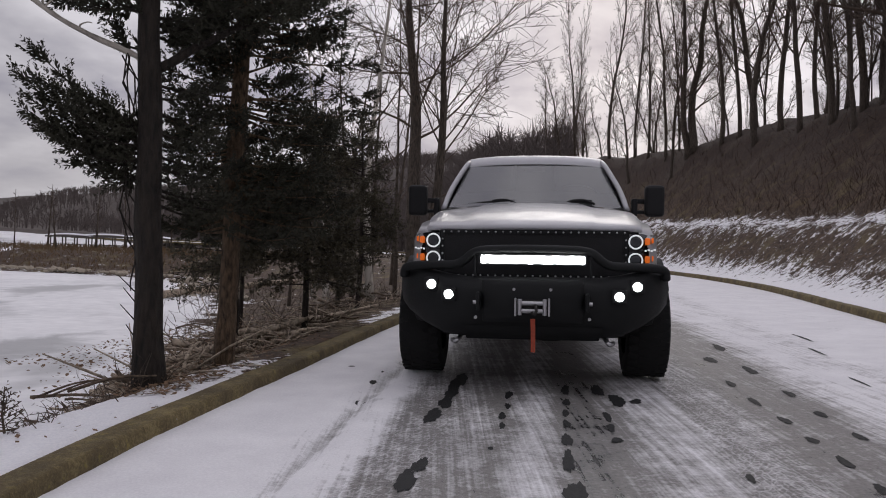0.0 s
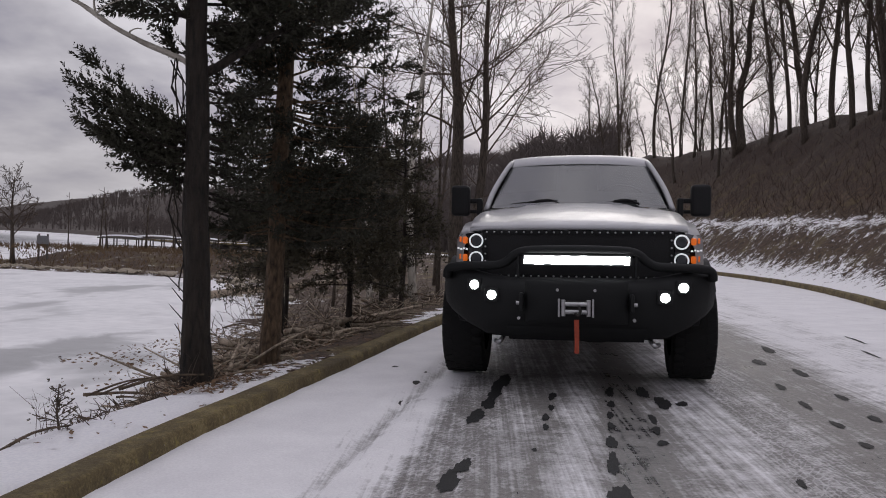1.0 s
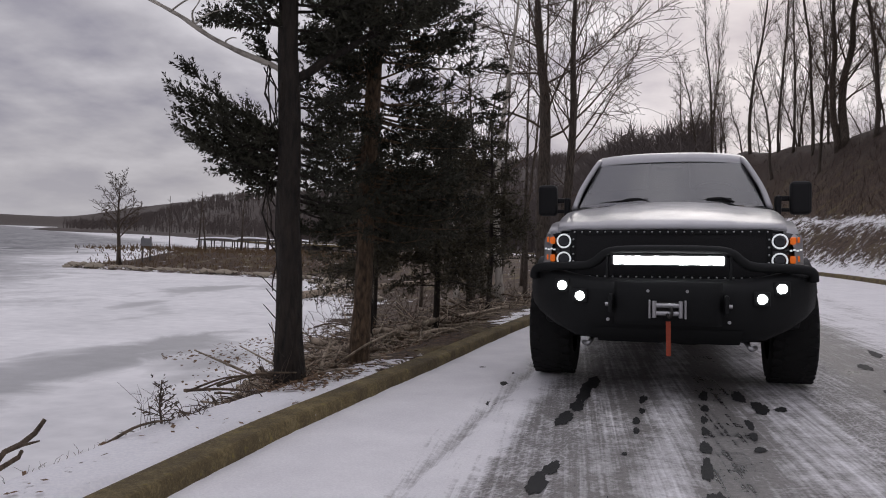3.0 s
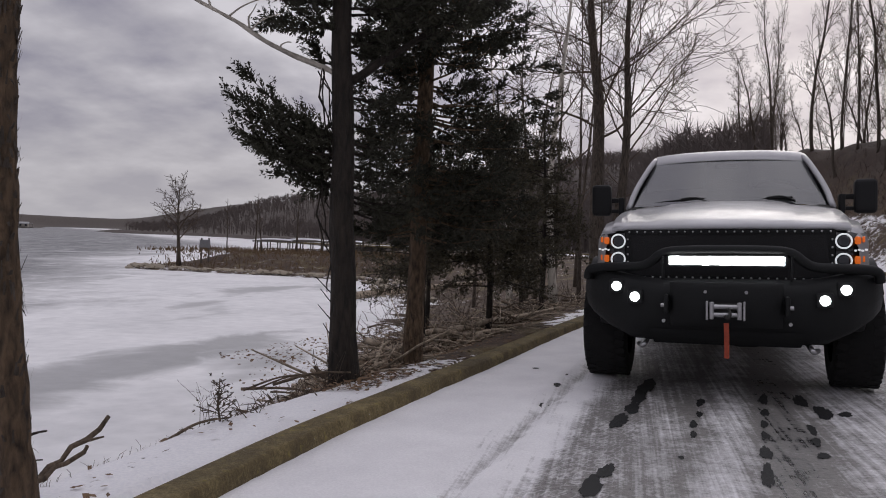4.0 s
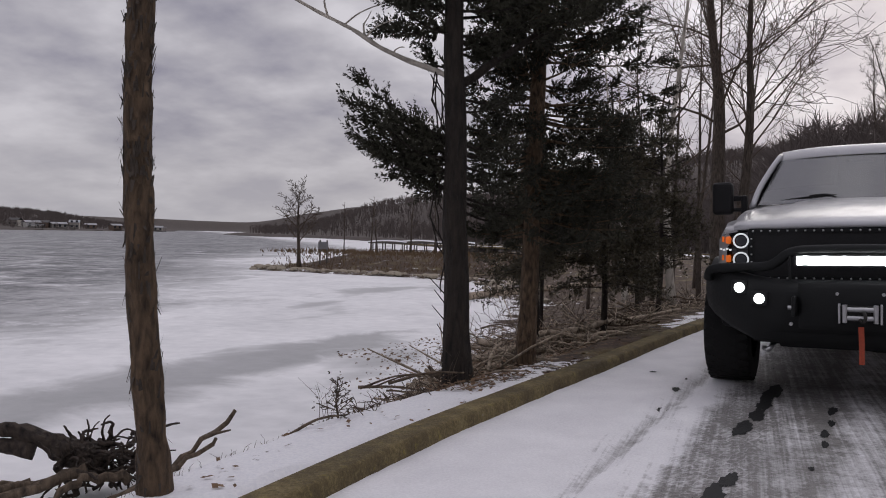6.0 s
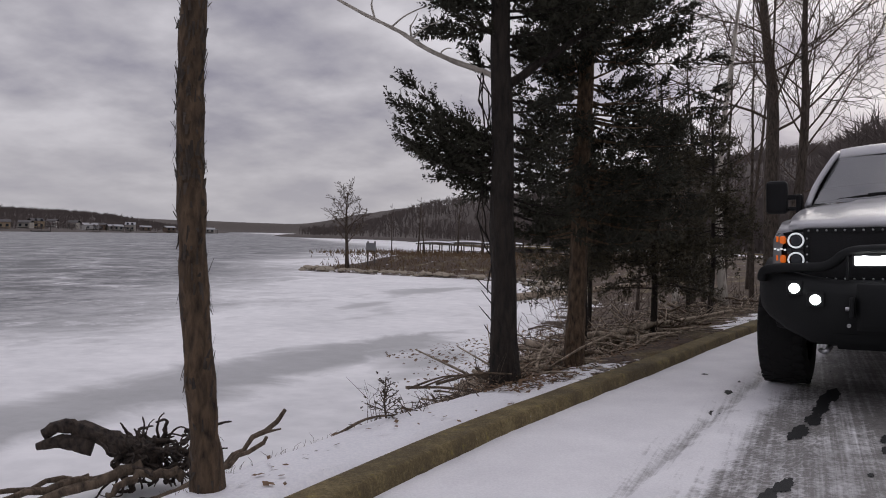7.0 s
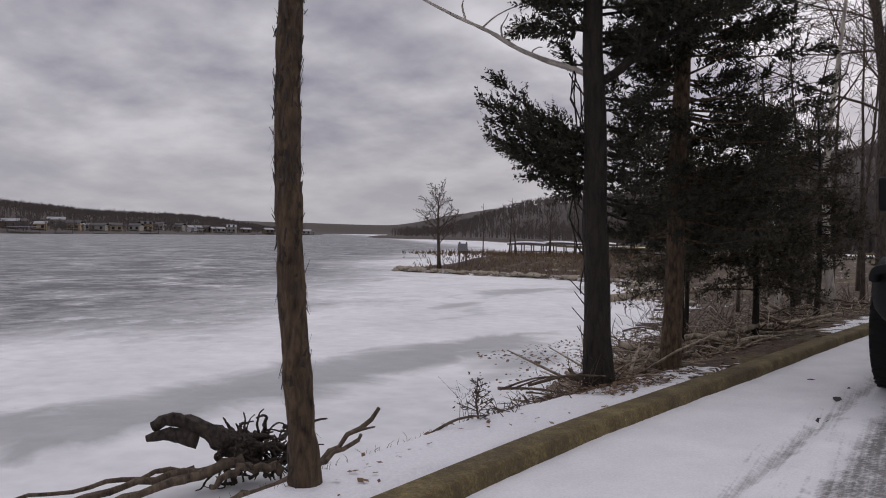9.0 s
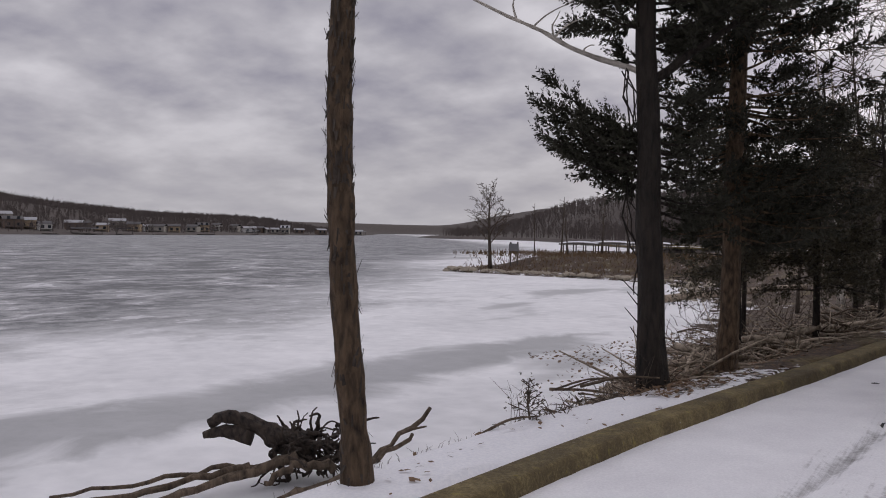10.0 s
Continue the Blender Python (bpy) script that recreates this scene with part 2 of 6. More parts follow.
def part(name, data, material, parent, label=""):
    """One mesh object under a thing or a part; data is a bmesh or a mesh."""
    if isinstance(data, bmesh.types.BMesh):
        me = bpy.data.meshes.new(name)
        data.to_mesh(me)
        data.free()
    else:
        me = data
    if material and not me.materials:
        me.materials.append(material)
    ob = new(name, me)
    ob.parent = parent
    if label:
        ob["label"] = label
    return ob


def smooth_path(points, n):
    """A smooth line through the points (Catmull-Rom), n steps a span."""
    p = [Vector(q) for q in points]
    p = [2 * p[0] - p[1], *p, 2 * p[-1] - p[-2]]
    out = []
    for i in range(1, len(p) - 2):
        for j in range(n):
            t = j / n
            a, b, c, d = p[i - 1], p[i], p[i + 1], p[i + 2]
            out.append(0.5 * (2 * b + (c - a) * t + (2 * a - 5 * b + 4 * c - d) * t * t + (3 * b - a - 3 * c + d) * t ** 3))
    out.append(p[-2])
    return out


class Soup:
    """Vertices and faces gathered for one mesh."""

    def __init__(self):
        self.v, self.f = [], []

    def tube(self, pts, radii, sides=6, cap=True, knob=0.0, rng=random):
        base = len(self.v)
        up = Vector((0.31, 0.17, 0.93))
        for i, (p, r) in enumerate(zip(pts, radii)):
            d = pts[min(i + 1, len(pts) - 1)] - pts[max(i - 1, 0)]
            d = d.normalized() if d.length > 1e-9 else Vector((0, 0, 1))
            a = d.cross(up)
            a = a.normalized() if a.length > 0.05 else d.cross(Vector((1, 0, 0))).normalized()
            b = d.cross(a)
            for k in range(sides):
                w = 2 * math.pi * k / sides
                rr = r * (1 + knob * (rng.random() - 0.5))
                self.v.append(p + a * (rr * math.cos(w)) + b * (rr * math.sin(w)))
        for i in range(len(pts) - 1):
            for k in range(sides):
                k2 = (k + 1) % sides
                self.f.append((base + i * sides + k, base + i * sides + k2, base + (i + 1) * sides + k2, base + (i + 1) * sides + k))
        if cap and sides > 3:
            self.f.append(tuple(base + k for k in range(sides))[::-1])
            self.f.append(tuple(base + (len(pts) - 1) * sides + k for k in range(sides)))

    def quad(self, a, b, c, d):
        i = len(self.v)
        self.v += [a, b, c, d]
        self.f.append((i, i + 1, i + 2, i + 3))

    def tri(self, a, b, c):
        i = len(self.v)
        self.v += [a, b, c]
        self.f.append((i, i + 1, i + 2))

    def mesh(self, name, material, smooth=True):
        return mesh_of(name, self.v, self.f, material, smooth)


# ---------------------------------------------------------------- plan
LAKE = -1.0
KERB_L = [(-2.4, -14), (-1.97, -2), (-1.67, 3.2), (-1.40, 5.3), (-1.12, 6.95), (-0.68, 9.7), (0.12, 14), (1.35, 21), (1.55, 28), (0.9, 39), (-1.5, 52), (-8, 64), (-20, 76), (-42, 90)]
ROAD_W = 6.6
SHORE = [(-60, -260), (-7, -40), (-4.4, -10), (-4.1, 0), (-3.75, 3), (-3.5, 6), (-3.7, 9), (-4.6, 13), (-6.0, 18.5), (-7.2, 24.5), (-8.6, 27), (-10.8, 32.8),
         (-14.6, 35.0), (-17.6, 35.4), (-21, 35.8), (-25, 36.5), (-26.2, 38.5), (-24.5, 44), (-19.5, 53), (-24, 72), (-52, 130), (-130, 235), (-236, 323),
         (-620, 900), (-760, 900), (-455, 536), (-345, 333), (-311, 218), (-300, 139), (-330, -260)]


def line_distance(px, py, pts, closed=False):
    """Distance, side (+ left of the line) and arc length of the nearest place on a line, for arrays of points."""
    best = np.full(px.shape, 1e9)
    side = np.zeros(px.shape)
    arc = np.zeros(px.shape)
    s0 = 0.0
    n = len(pts)
    for i in range(n if closed else n - 1):
        (ax, ay), (bx, by) = pts[i][:2], pts[(i + 1) % n][:2]
        dx, dy = bx - ax, by - ay
        ln = math.hypot(dx, dy)
        t = np.clip(((px - ax) * dx + (py - ay) * dy) / (ln * ln), 0, 1)
        ex, ey = px - ax - t * dx, py - ay - t * dy
        d = np.hypot(ex, ey)
        m = d < best
        best[m] = d[m]
        side[m] = np.sign(dx * ey - dy * ex)[m]
        arc[m] = (s0 + t * ln)[m]
        s0 += ln
    return best, side, arc


def inside(px, py, pts):
    r = np.zeros(px.shape, bool)
    n = len(pts)
    for i in range(n):
        (ax, ay), (bx, by) = pts[i], pts[(i + 1) % n]
        if ay == by:
            continue
        c = ((ay > py) != (by > py)) & (px < (bx - ax) * (py - ay) / (by - ay) + ax)
        r ^= c
    return r


kerb_line = [(q.x, q.y) for q in smooth_path([(*q, 0) for q in KERB_L], 10)]
shore_line = [(q.x, q.y) for q in smooth_path([(*q, 0) for q in SHORE], 4)]
AZ = [-70, -40, -25, -16, -12, -9, -6.6, -3, 0, 4, 8, 14, 18, 24, 28, 30.4, 33, 34.7, 37, 40, 46, 55, 61, 65, 75, 100]
EL = [0.05, 0.05, 0.05, 0.065, 0.080, 0.092, 0.102, 0.106, 0.104, 0.098, 0.085, 0.064, 0.052, 0.045, 0.039, 0.032, 0.020, 0.013, 0.014, 0.015, 0.017, 0.020, 0.030, 0.040, 0.04, 0.04]


def fbm(x, y, scale, seed=0.0, octaves=4):
    """Cheap smooth noise on arrays: sums of rotated sines."""
    out = np.zeros(x.shape)
    amp, tot = 1.0, 0.0
    for o in range(octaves):
        k = 2 * math.pi / scale * 2.03 ** o
        for j in range(3):
            th = seed + 1.7 * o + 2.1 * j
            out += amp * np.sin(k * (x * math.cos(th) + y * math.sin(th)) + 3.1 * seed + 5.3 * j + o) / 3
        tot += amp
        amp *= 0.5
    return out / tot


def smooth(t):
    t = np.clip(t, 0, 1)
    return t * t * (3 - 2 * t)


def road_z(x):
    return 0.03 * np.clip(x, -3.0, 9.0)


def terrain(x, y):
    """Height of the ground and its share of snow."""
    x, y = np.asarray(x, float), np.asarray(y, float)
    kd, ks, _ = line_distance(x, y, kerb_line)
    right = kd * -ks                       # metres to the right of the left kerb
    sd, _, _ = line_distance(x, y, shore_line, True)
    wet = inside(x, y, shore_line)
    r = np.hypot(x, y)
    az = np.degrees(np.arctan2(-x, y))
    zr = road_z(x)
    # lake side: from the verge's edge down to the shore
    edge = np.maximum(-right - np.interp(y, [2, 4, 6, 8, 12], [0.64, 0.70, 0.60, 0.42, 0.48]), 0)
    t = edge / np.maximum(edge + sd, 1e-6)
    zl = zr + 0.07 + (LAKE - zr - 0.07) * smooth(t * np.interp(y, [5, 8], [1.5, 1.1])) + 0.05 * fbm(x, y, 1.3, 1.0) * smooth(edge * 2)
    # the spit of land: low and flat-topped
    spit = LAKE + 0.10 + 0.95 * smooth((sd - 1.2) / 4.2) + 0.10 * fbm(x, y, 2.6, 2.0) * smooth(sd)
    zl = zl + (np.minimum(spit, 0.1) - zl) * smooth((y - 24) / 10)
    # hill side
    s = right - ROAD_W - 0.35
    prof = np.interp(s, [-50, 0, 0.5, 1.0, 2.3, 3.0, 7.4, 9, 14, 30, 60, 120], [0, 0.05, 0.12, 0.42, 1.62, 1.85, 5.5, 6.1, 6.6, 6.9, 7.2, 8]) * (1 + 0.008 * np.clip(y - 10, -20, 30)) * smooth((x + 4) / 8)
    zh = 0.03 * 8 + prof * (1 + 0.07 * fbm(x, y, 11, 3.0)) + (0.13 * fbm(x, y, 2.3, 4.0) + 0.12 * fbm(x, y, 0.9, 4.6) * smooth(s / 3)) * smooth(s)
    z = np.where(right < ROAD_W / 2, zl, np.where(s < 0, zr + 0.04, zh - 0.24 + zr))
    road = (right > -0.22) & (right < ROAD_W + 0.22)
    z = np.where(road, zr - 0.06, z)
    # distance: wooded ridges
    crest = np.interp(az, AZ, EL) * np.maximum(r, 60) * (1 + 0.05 * fbm(x, y, 140, 5.0))
    up = smooth((sd - 10) / np.where(az > 33, 110, 90)) * smooth((r - 70) / 110)
    z = np.where(~wet, np.where(r > 70, z + np.maximum(crest * np.minimum(1, 260 / np.maximum(r, 1)) ** 0.15 - z, 0) * up, z), z)
    z = np.where(wet, LAKE - 0.05 - 0.25 * np.minimum(sd, 2.0), z)
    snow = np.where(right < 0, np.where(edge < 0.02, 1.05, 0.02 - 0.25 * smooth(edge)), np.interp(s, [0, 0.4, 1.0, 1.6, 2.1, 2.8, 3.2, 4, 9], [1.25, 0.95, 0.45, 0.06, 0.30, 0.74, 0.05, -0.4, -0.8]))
    snow = np.where((sd < 0.3) & (right < 0) & (y < 24), np.maximum(snow, 0.55), snow)
    snow = np.where((edge > 0.02) & (right < 0) & (y < 4.9), np.maximum(snow, 1.7 - 1.3 * smooth((y - 4.1) / 0.8)), snow)
    snow = np.where((right < 0) & (edge < 0.02), 1.0 - 0.35 * smooth((y - 4.8) / 1.5) - 0.75 * smooth((y - 6.3) / 1.2) + 0.85 * smooth((y - 9.2) / 1.5), snow)
    snow = np.where((edge > np.interp(y, [5, 6.2, 8, 10.5], [0.4, 0.4, 0.9, 1.7])) & (right < 0) & (y < 10.5), np.maximum(snow, 1.5), snow)
    snow = np.where((y > 24) & (right < 0), 0.05 + 0.25 * (sd < 1.5), snow)
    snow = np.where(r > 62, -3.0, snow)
    return z, snow


GX, GY, STEP = np.arange(-32, 45.1, 0.2), np.arange(-2, 66.1, 0.2), 0.2
_gx, _gy = np.meshgrid(GX, GY)
NEAR = terrain(_gx.ravel(), _gy.ravel())[0].reshape(_gx.shape)


def height(x, y):
    """Ground height at a place; from a table near the road."""
    i, j = (x - GX[0]) / STEP, (y - GY[0]) / STEP
    if 0 <= i < len(GX) - 1 and 0 <= j < len(GY) - 1:
        a, b = int(i), int(j)
        u, v = i - a, j - b
        return float((NEAR[b, a] * (1 - u) + NEAR[b, a + 1] * u) * (1 - v) + (NEAR[b + 1, a] * (1 - u) + NEAR[b + 1, a + 1] * u) * v)
    return float(terrain(np.array([x]), np.array([y]))[0][0])


def grid_sheet(name, xs, ys, fn, material):
    gx, gy = np.meshgrid(xs, ys)
    z, mask = fn(gx.ravel(), gy.ravel())
    co = np.stack([gx.ravel(), gy.ravel(), z], 1).astype(np.float32)
    nx, ny = len(xs), len(ys)
    idx = np.arange(nx * ny).reshape(ny, nx)
    quads = np.stack([idx[:-1, :-1], idx[:-1, 1:], idx[1:, 1:], idx[1:, :-1]], -1).reshape(-1, 4)
    me = bpy.data.meshes.new(name)
    me.vertices.add(len(co)); me.vertices.foreach_set("co", co.ravel())
    me.loops.add(quads.size); me.loops.foreach_set("vertex_index", quads.ravel().astype(np.int32))
    me.polygons.add(len(quads)); me.polygons.foreach_set("loop_start", np.arange(0, quads.size, 4, dtype=np.int32))
    me.polygons.foreach_set("use_smooth", np.ones(len(quads), bool))
    me.update(calc_edges=True)
    if mask is not None:
        at = me.attributes.new("snow", "FLOAT", "POINT")
        at.data.foreach_set("value", mask.astype(np.float32))
    me.materials.append(material)
    return new(name, me)


def spread(lo, hi, centre, fine, growth):
    """Grid lines, fine round the centre, wider and wider outside."""
    out, s, p = [centre], fine, centre
    while p < hi:
        p += s
        s *= growth
        out.append(p)
    s, p = fine, centre
    while p > lo:
        p -= s
        s *= growth
        out.insert(0, p)
    return np.array(out)


xs = np.concatenate([spread(-1500, -4.2, -4.2, 0.14, 1.035)[:-1], np.arange(-4.2, 1.0, 0.11), spread(1.0, 1500, 1.0, 0.16, 1.022)])
ys = np.concatenate([spread(-600, 0.0, 0.0, 0.3, 1.09)[:-1], np.arange(0.0, 12.0, 0.11), spread(12.0, 1800, 12.0, 0.11, 1.018)])
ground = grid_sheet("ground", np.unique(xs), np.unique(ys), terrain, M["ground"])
tagged(ground, "winter ground with leaf litter, dead grass and patchy snow", "ground", kind="structure")


def build_lake():
    xs = -spread(0, 1500, 0, 0.5, 1.05)[::-1]
    xs = np.unique(xs[xs < 2])
    ys = spread(-300, 1500, 10, 0.5, 1.05)
    ob = grid_sheet("water", xs, ys, lambda x, y: (np.full(x.shape, LAKE), None), M["ice"])
    me = ob.data
    co = np.empty(len(me.vertices) * 3, np.float32)
    me.vertices.foreach_get("co", co)
    co = co.reshape(-1, 3)
    edge = [(-14, -300), (-14.4, 0), (-14.6, 8), (-14.8, 12), (-15.7, 17), (-18.9, 22), (-22.8, 31), (-25.2, 36), (-34, 44), (-60, 110), (-240, 330)]
    d, sgn, arc = line_distance(co[:, 0].astype(float), co[:, 1].astype(float), edge)
    d = d * sgn
    vi = np.empty(len(me.loops), np.int32)
    me.loops.foreach_get("vertex_index", vi)
    uv = me.uv_layers.new(name="shore")
    uv.data.foreach_set("uv", np.stack([d, arc], 1)[vi].astype(np.float32).ravel())
    tagged(ob, "frozen lake with snowy shore ice and rippled grey open ice", "lake", kind="structure")


build_lake()


def road_material():
    """Packed snow worn to slush and wet asphalt along the wheel tracks."""
    g = Graph("snowy_road")
    sep = g.n.new("ShaderNodeSeparateXYZ")
    g.link(g.obj.outputs["Object"], sep.inputs[0])
    y = sep.outputs["Y"]
    along = g.noise(1.0, 3, 0.5, g.mapping((0.0, 0.25, 0.0)))
    w = g.math("SUBTRACT", sep.outputs["X"], g.math("MULTIPLY", g.math("SUBTRACT", y, 5.0), 0.115))
    w = g.math("ADD", w, g.math("MULTIPLY", g.math("SUBTRACT", g.noise(2.2, 4), 0.5), 0.10))
    w = g.math("ADD", w, g.math("MULTIPLY", g.math("SUBTRACT", along, 0.5), 0.10))
    f = g.range(w, -1.0, 5.0)

    def at(v):
        return (v + 1.0) / 6.0
    stops = [(-0.70, 1.0), (-0.63, 0.98), (-0.55, 0.55), (-0.47, 0.95), (-0.36, 1.0), (-0.28, 0.75), (-0.20, 0.32), (0.02, 0.26), (0.15, 0.36), (0.30, 0.42), (0.42, 0.30), (0.58, 0.58),
             (0.72, 0.46), (0.82, 0.14), (1.05, 0.20), (1.20, 0.50), (1.52, 0.60), (1.66, 0.34), (1.95, 0.36), (2.15, 0.22), (2.50, 0.30), (2.72, 0.62), (3.0, 0.88), (3.5, 0.70), (3.9, 0.95)]
    band = g.ramp(f, [(at(p), (v, v, v)) for p, v in stops])
    streak = g.noise(1.0, 6, 0.65, g.mapping((26.0, 0.45, 1.0)))
    grain = g.noise(38, 5, 0.7)
    cross = g.mix(0.5, g.noise(1.6, 6, 0.7), g.noise(7.0, 5, 0.7))
    amount = g.math("ADD", band, g.math("MULTIPLY", g.math("SUBTRACT", streak, 0.5), 1.2))
    amount = g.math("ADD", amount, g.math("MULTIPLY", g.math("SUBTRACT", grain, 0.5), 0.55))
    amount = g.math("ADD", amount, g.math("MULTIPLY", g.math("SUBTRACT", cross, 0.5), 1.6))
    amount = g.math("ADD", amount, g.math("ADD", g.range(w, -0.95, -0.66, 0.75, 0.0), g.range(w, 2.7, 3.3, 0.0, 0.08)))
    # tread blocks pressed into the wheel tracks
    uvw = g.n.new("ShaderNodeCombineXYZ")
    g.link(g.math("MULTIPLY", w, 22.0), uvw.inputs[0])
    g.link(g.math("ADD", g.math("MULTIPLY", y, 17.0), g.math("MULTIPLY", g.math("ABSOLUTE", g.math("SUBTRACT", w, 1.8)), 16.0)), uvw.inputs[1])
    blocks = g.voronoi(1.0, uvw.outputs[0], "DISTANCE_TO_EDGE")
    inr = g.ramp(f, [(at(-0.30), (0, 0, 0)), (at(-0.24), (1, 1, 1)), (at(0.10), (1, 1, 1)), (at(0.20), (0, 0, 0)), (at(1.55), (0, 0, 0)), (at(1.64), (1, 1, 1)), (at(1.96), (1, 1, 1)), (at(2.05), (0, 0, 0))])
    ribs = g.math("MULTIPLY", g.range(blocks, 0.02, 0.14, 1.0, 0.0), inr)
    amount = g.math("ADD", amount, g.math("MULTIPLY", ribs, 0.2))
    snow = g.ramp(g.mix(0.5, g.noise(2.6, 5), g.noise(80, 3)), [(0.3, (0.66, 0.65, 0.67)), (0.7, SNOW)])
    slush = g.ramp(grain, [(0.3, (0.125, 0.118, 0.112)), (0.7, (0.25, 0.238, 0.228))])
    m1 = g.range(amount, 0.30, 0.85)
    m0 = g.range(amount, -0.02, 0.16)
    wet = (0.045, 0.044, 0.045)
    c = g.mix(m0, wet, g.mix(m1, slush, snow))
    g.set(c, g.mix(m0, (0.25, 0.25, 0.25), g.mix(m1, (0.55, 0.55, 0.55), (0.75, 0.75, 0.75))))
    g.bump(g.math("ADD", g.math("MULTIPLY", m1, 0.6), g.math("ADD", g.math("MULTIPLY", grain, 0.5), g.math("MULTIPLY", ribs, 0.4))), 0.55, 0.02)
    return g.mat


M["road"] = road_material()
M["wet"] = plain("wet_asphalt", (0.016, 0.016, 0.0165), 0.7, vary=0.5, scale=40, bump=0.3, Specular_IOR_Level=0.25)


def offset_line(line, d):
    """A line parallel to another, d to its right."""
    out = []
    for i, (x, y) in enumerate(line):
        ax, ay = line[max(i - 1, 0)]
        bx, by = line[min(i + 1, len(line) - 1)]
        tx, ty = bx - ax, by - ay
        ln = math.hypot(tx, ty)
        out.append((x + ty / ln * d, y - tx / ln * d))
    return out


def road_bump(x, y):
    """Height of the packed snow over the asphalt."""
    w = x - 0.115 * (y - 5.0) + 0.03 * fbm(x, y, 2.2, 6.0)
    b = 0.024 * np.exp(-((w + 0.40) / 0.08) ** 2) + 0.018 * np.exp(-((w + 0.68) / 0.05) ** 2) - 0.020 * np.exp(-((w + 0.55) / 0.05) ** 2) + 0.010 * np.exp(-((w - 0.62) / 0.10) ** 2)
    b += 0.012 * np.exp(-((w - 1.35) / 0.18) ** 2) + 0.012 * smooth((w - 2.7) / 0.2) + 0.012 * smooth((-0.6 - w) / 0.2)
    return b + 0.003 * fbm(x, y, 0.5, 7.0)


def build_road():
    line = [(q.x, q.y) for q in smooth_path([(*q, 0) for q in KERB_L], 40)]
    n = 96
    verts, faces = [], []
    for j in range(n + 1):
        for x, y in offset_line(line, -0.04 + (ROAD_W + 0.08) * j / n):
            verts.append((x, y, float(road_z(x))))
    m = len(line)
    v = np.array(verts)
    # soft ridges of pushed-up snow beside the wheel tracks
    bumps = road_bump(v[:, 0], v[:, 1])
    v[:, 2] += bumps
    for j in range(n):
        for i in range(m - 1):
            a = j * m + i
            faces.append((a, a + m, a + m + 1, a + 1))
    road = new("road", mesh_of("road", v, faces, M["road"], True))
    return tagged(road, "asphalt lane with packed snow, slush and wet wheel tracks", "road", kind="structure")


road = build_road()


def build_kerb(name, line, width, tall, label):
    """A rolled concrete kerb with worn, rounded shoulders."""
    w = 1 if width > 0 else -1
    prof = [(0.0, -0.05), (w * 0.003, 0.45 * tall), (w * 0.010, 0.80 * tall), (w * 0.016, 0.92 * tall), (w * 0.028, 0.985 * tall), (w * 0.05, tall), (width * 0.8, tall), (width - w * 0.015, tall * 0.95), (width, 0.7 * tall), (width, -0.08)]
    verts, faces = [], []
    rng = random.Random(5)
    lines = [offset_line(line, d) for d, _ in prof]
    for i in range(len(line)):
        jig = 0.003 * math.sin(i * 0.37) + 0.005 * (rng.random() - 0.5)
        for j, (_, z) in enumerate(prof):
            x, y = lines[j][i]
            verts.append((x + jig, y, float(road_z(x)) + z + (jig * 0.6 if 1 < j < 8 else 0)))
    k = len(prof)
    for i in range(len(line) - 1):
        for j in range(k - 1):
            a = i * k + j
            faces.append((a, a + 1, a + k + 1, a + k))
    return tagged(new(name, mesh_of(name, verts, faces, M["kerb"], True)), label, "kerb", kind="structure")


fine_kerb = [(q.x, q.y) for q in smooth_path([(*q, 0) for q in KERB_L], 40)]
build_kerb("kerb_lake_side", [(x, y) for x, y in fine_kerb], -0.20, 0.098, "brown mossy concrete kerb between road and lake bank")
build_kerb("kerb_hill_side", offset_line(fine_kerb, ROAD_W), 0.2, 0.13, "low dark concrete kerb at the foot of the hill")


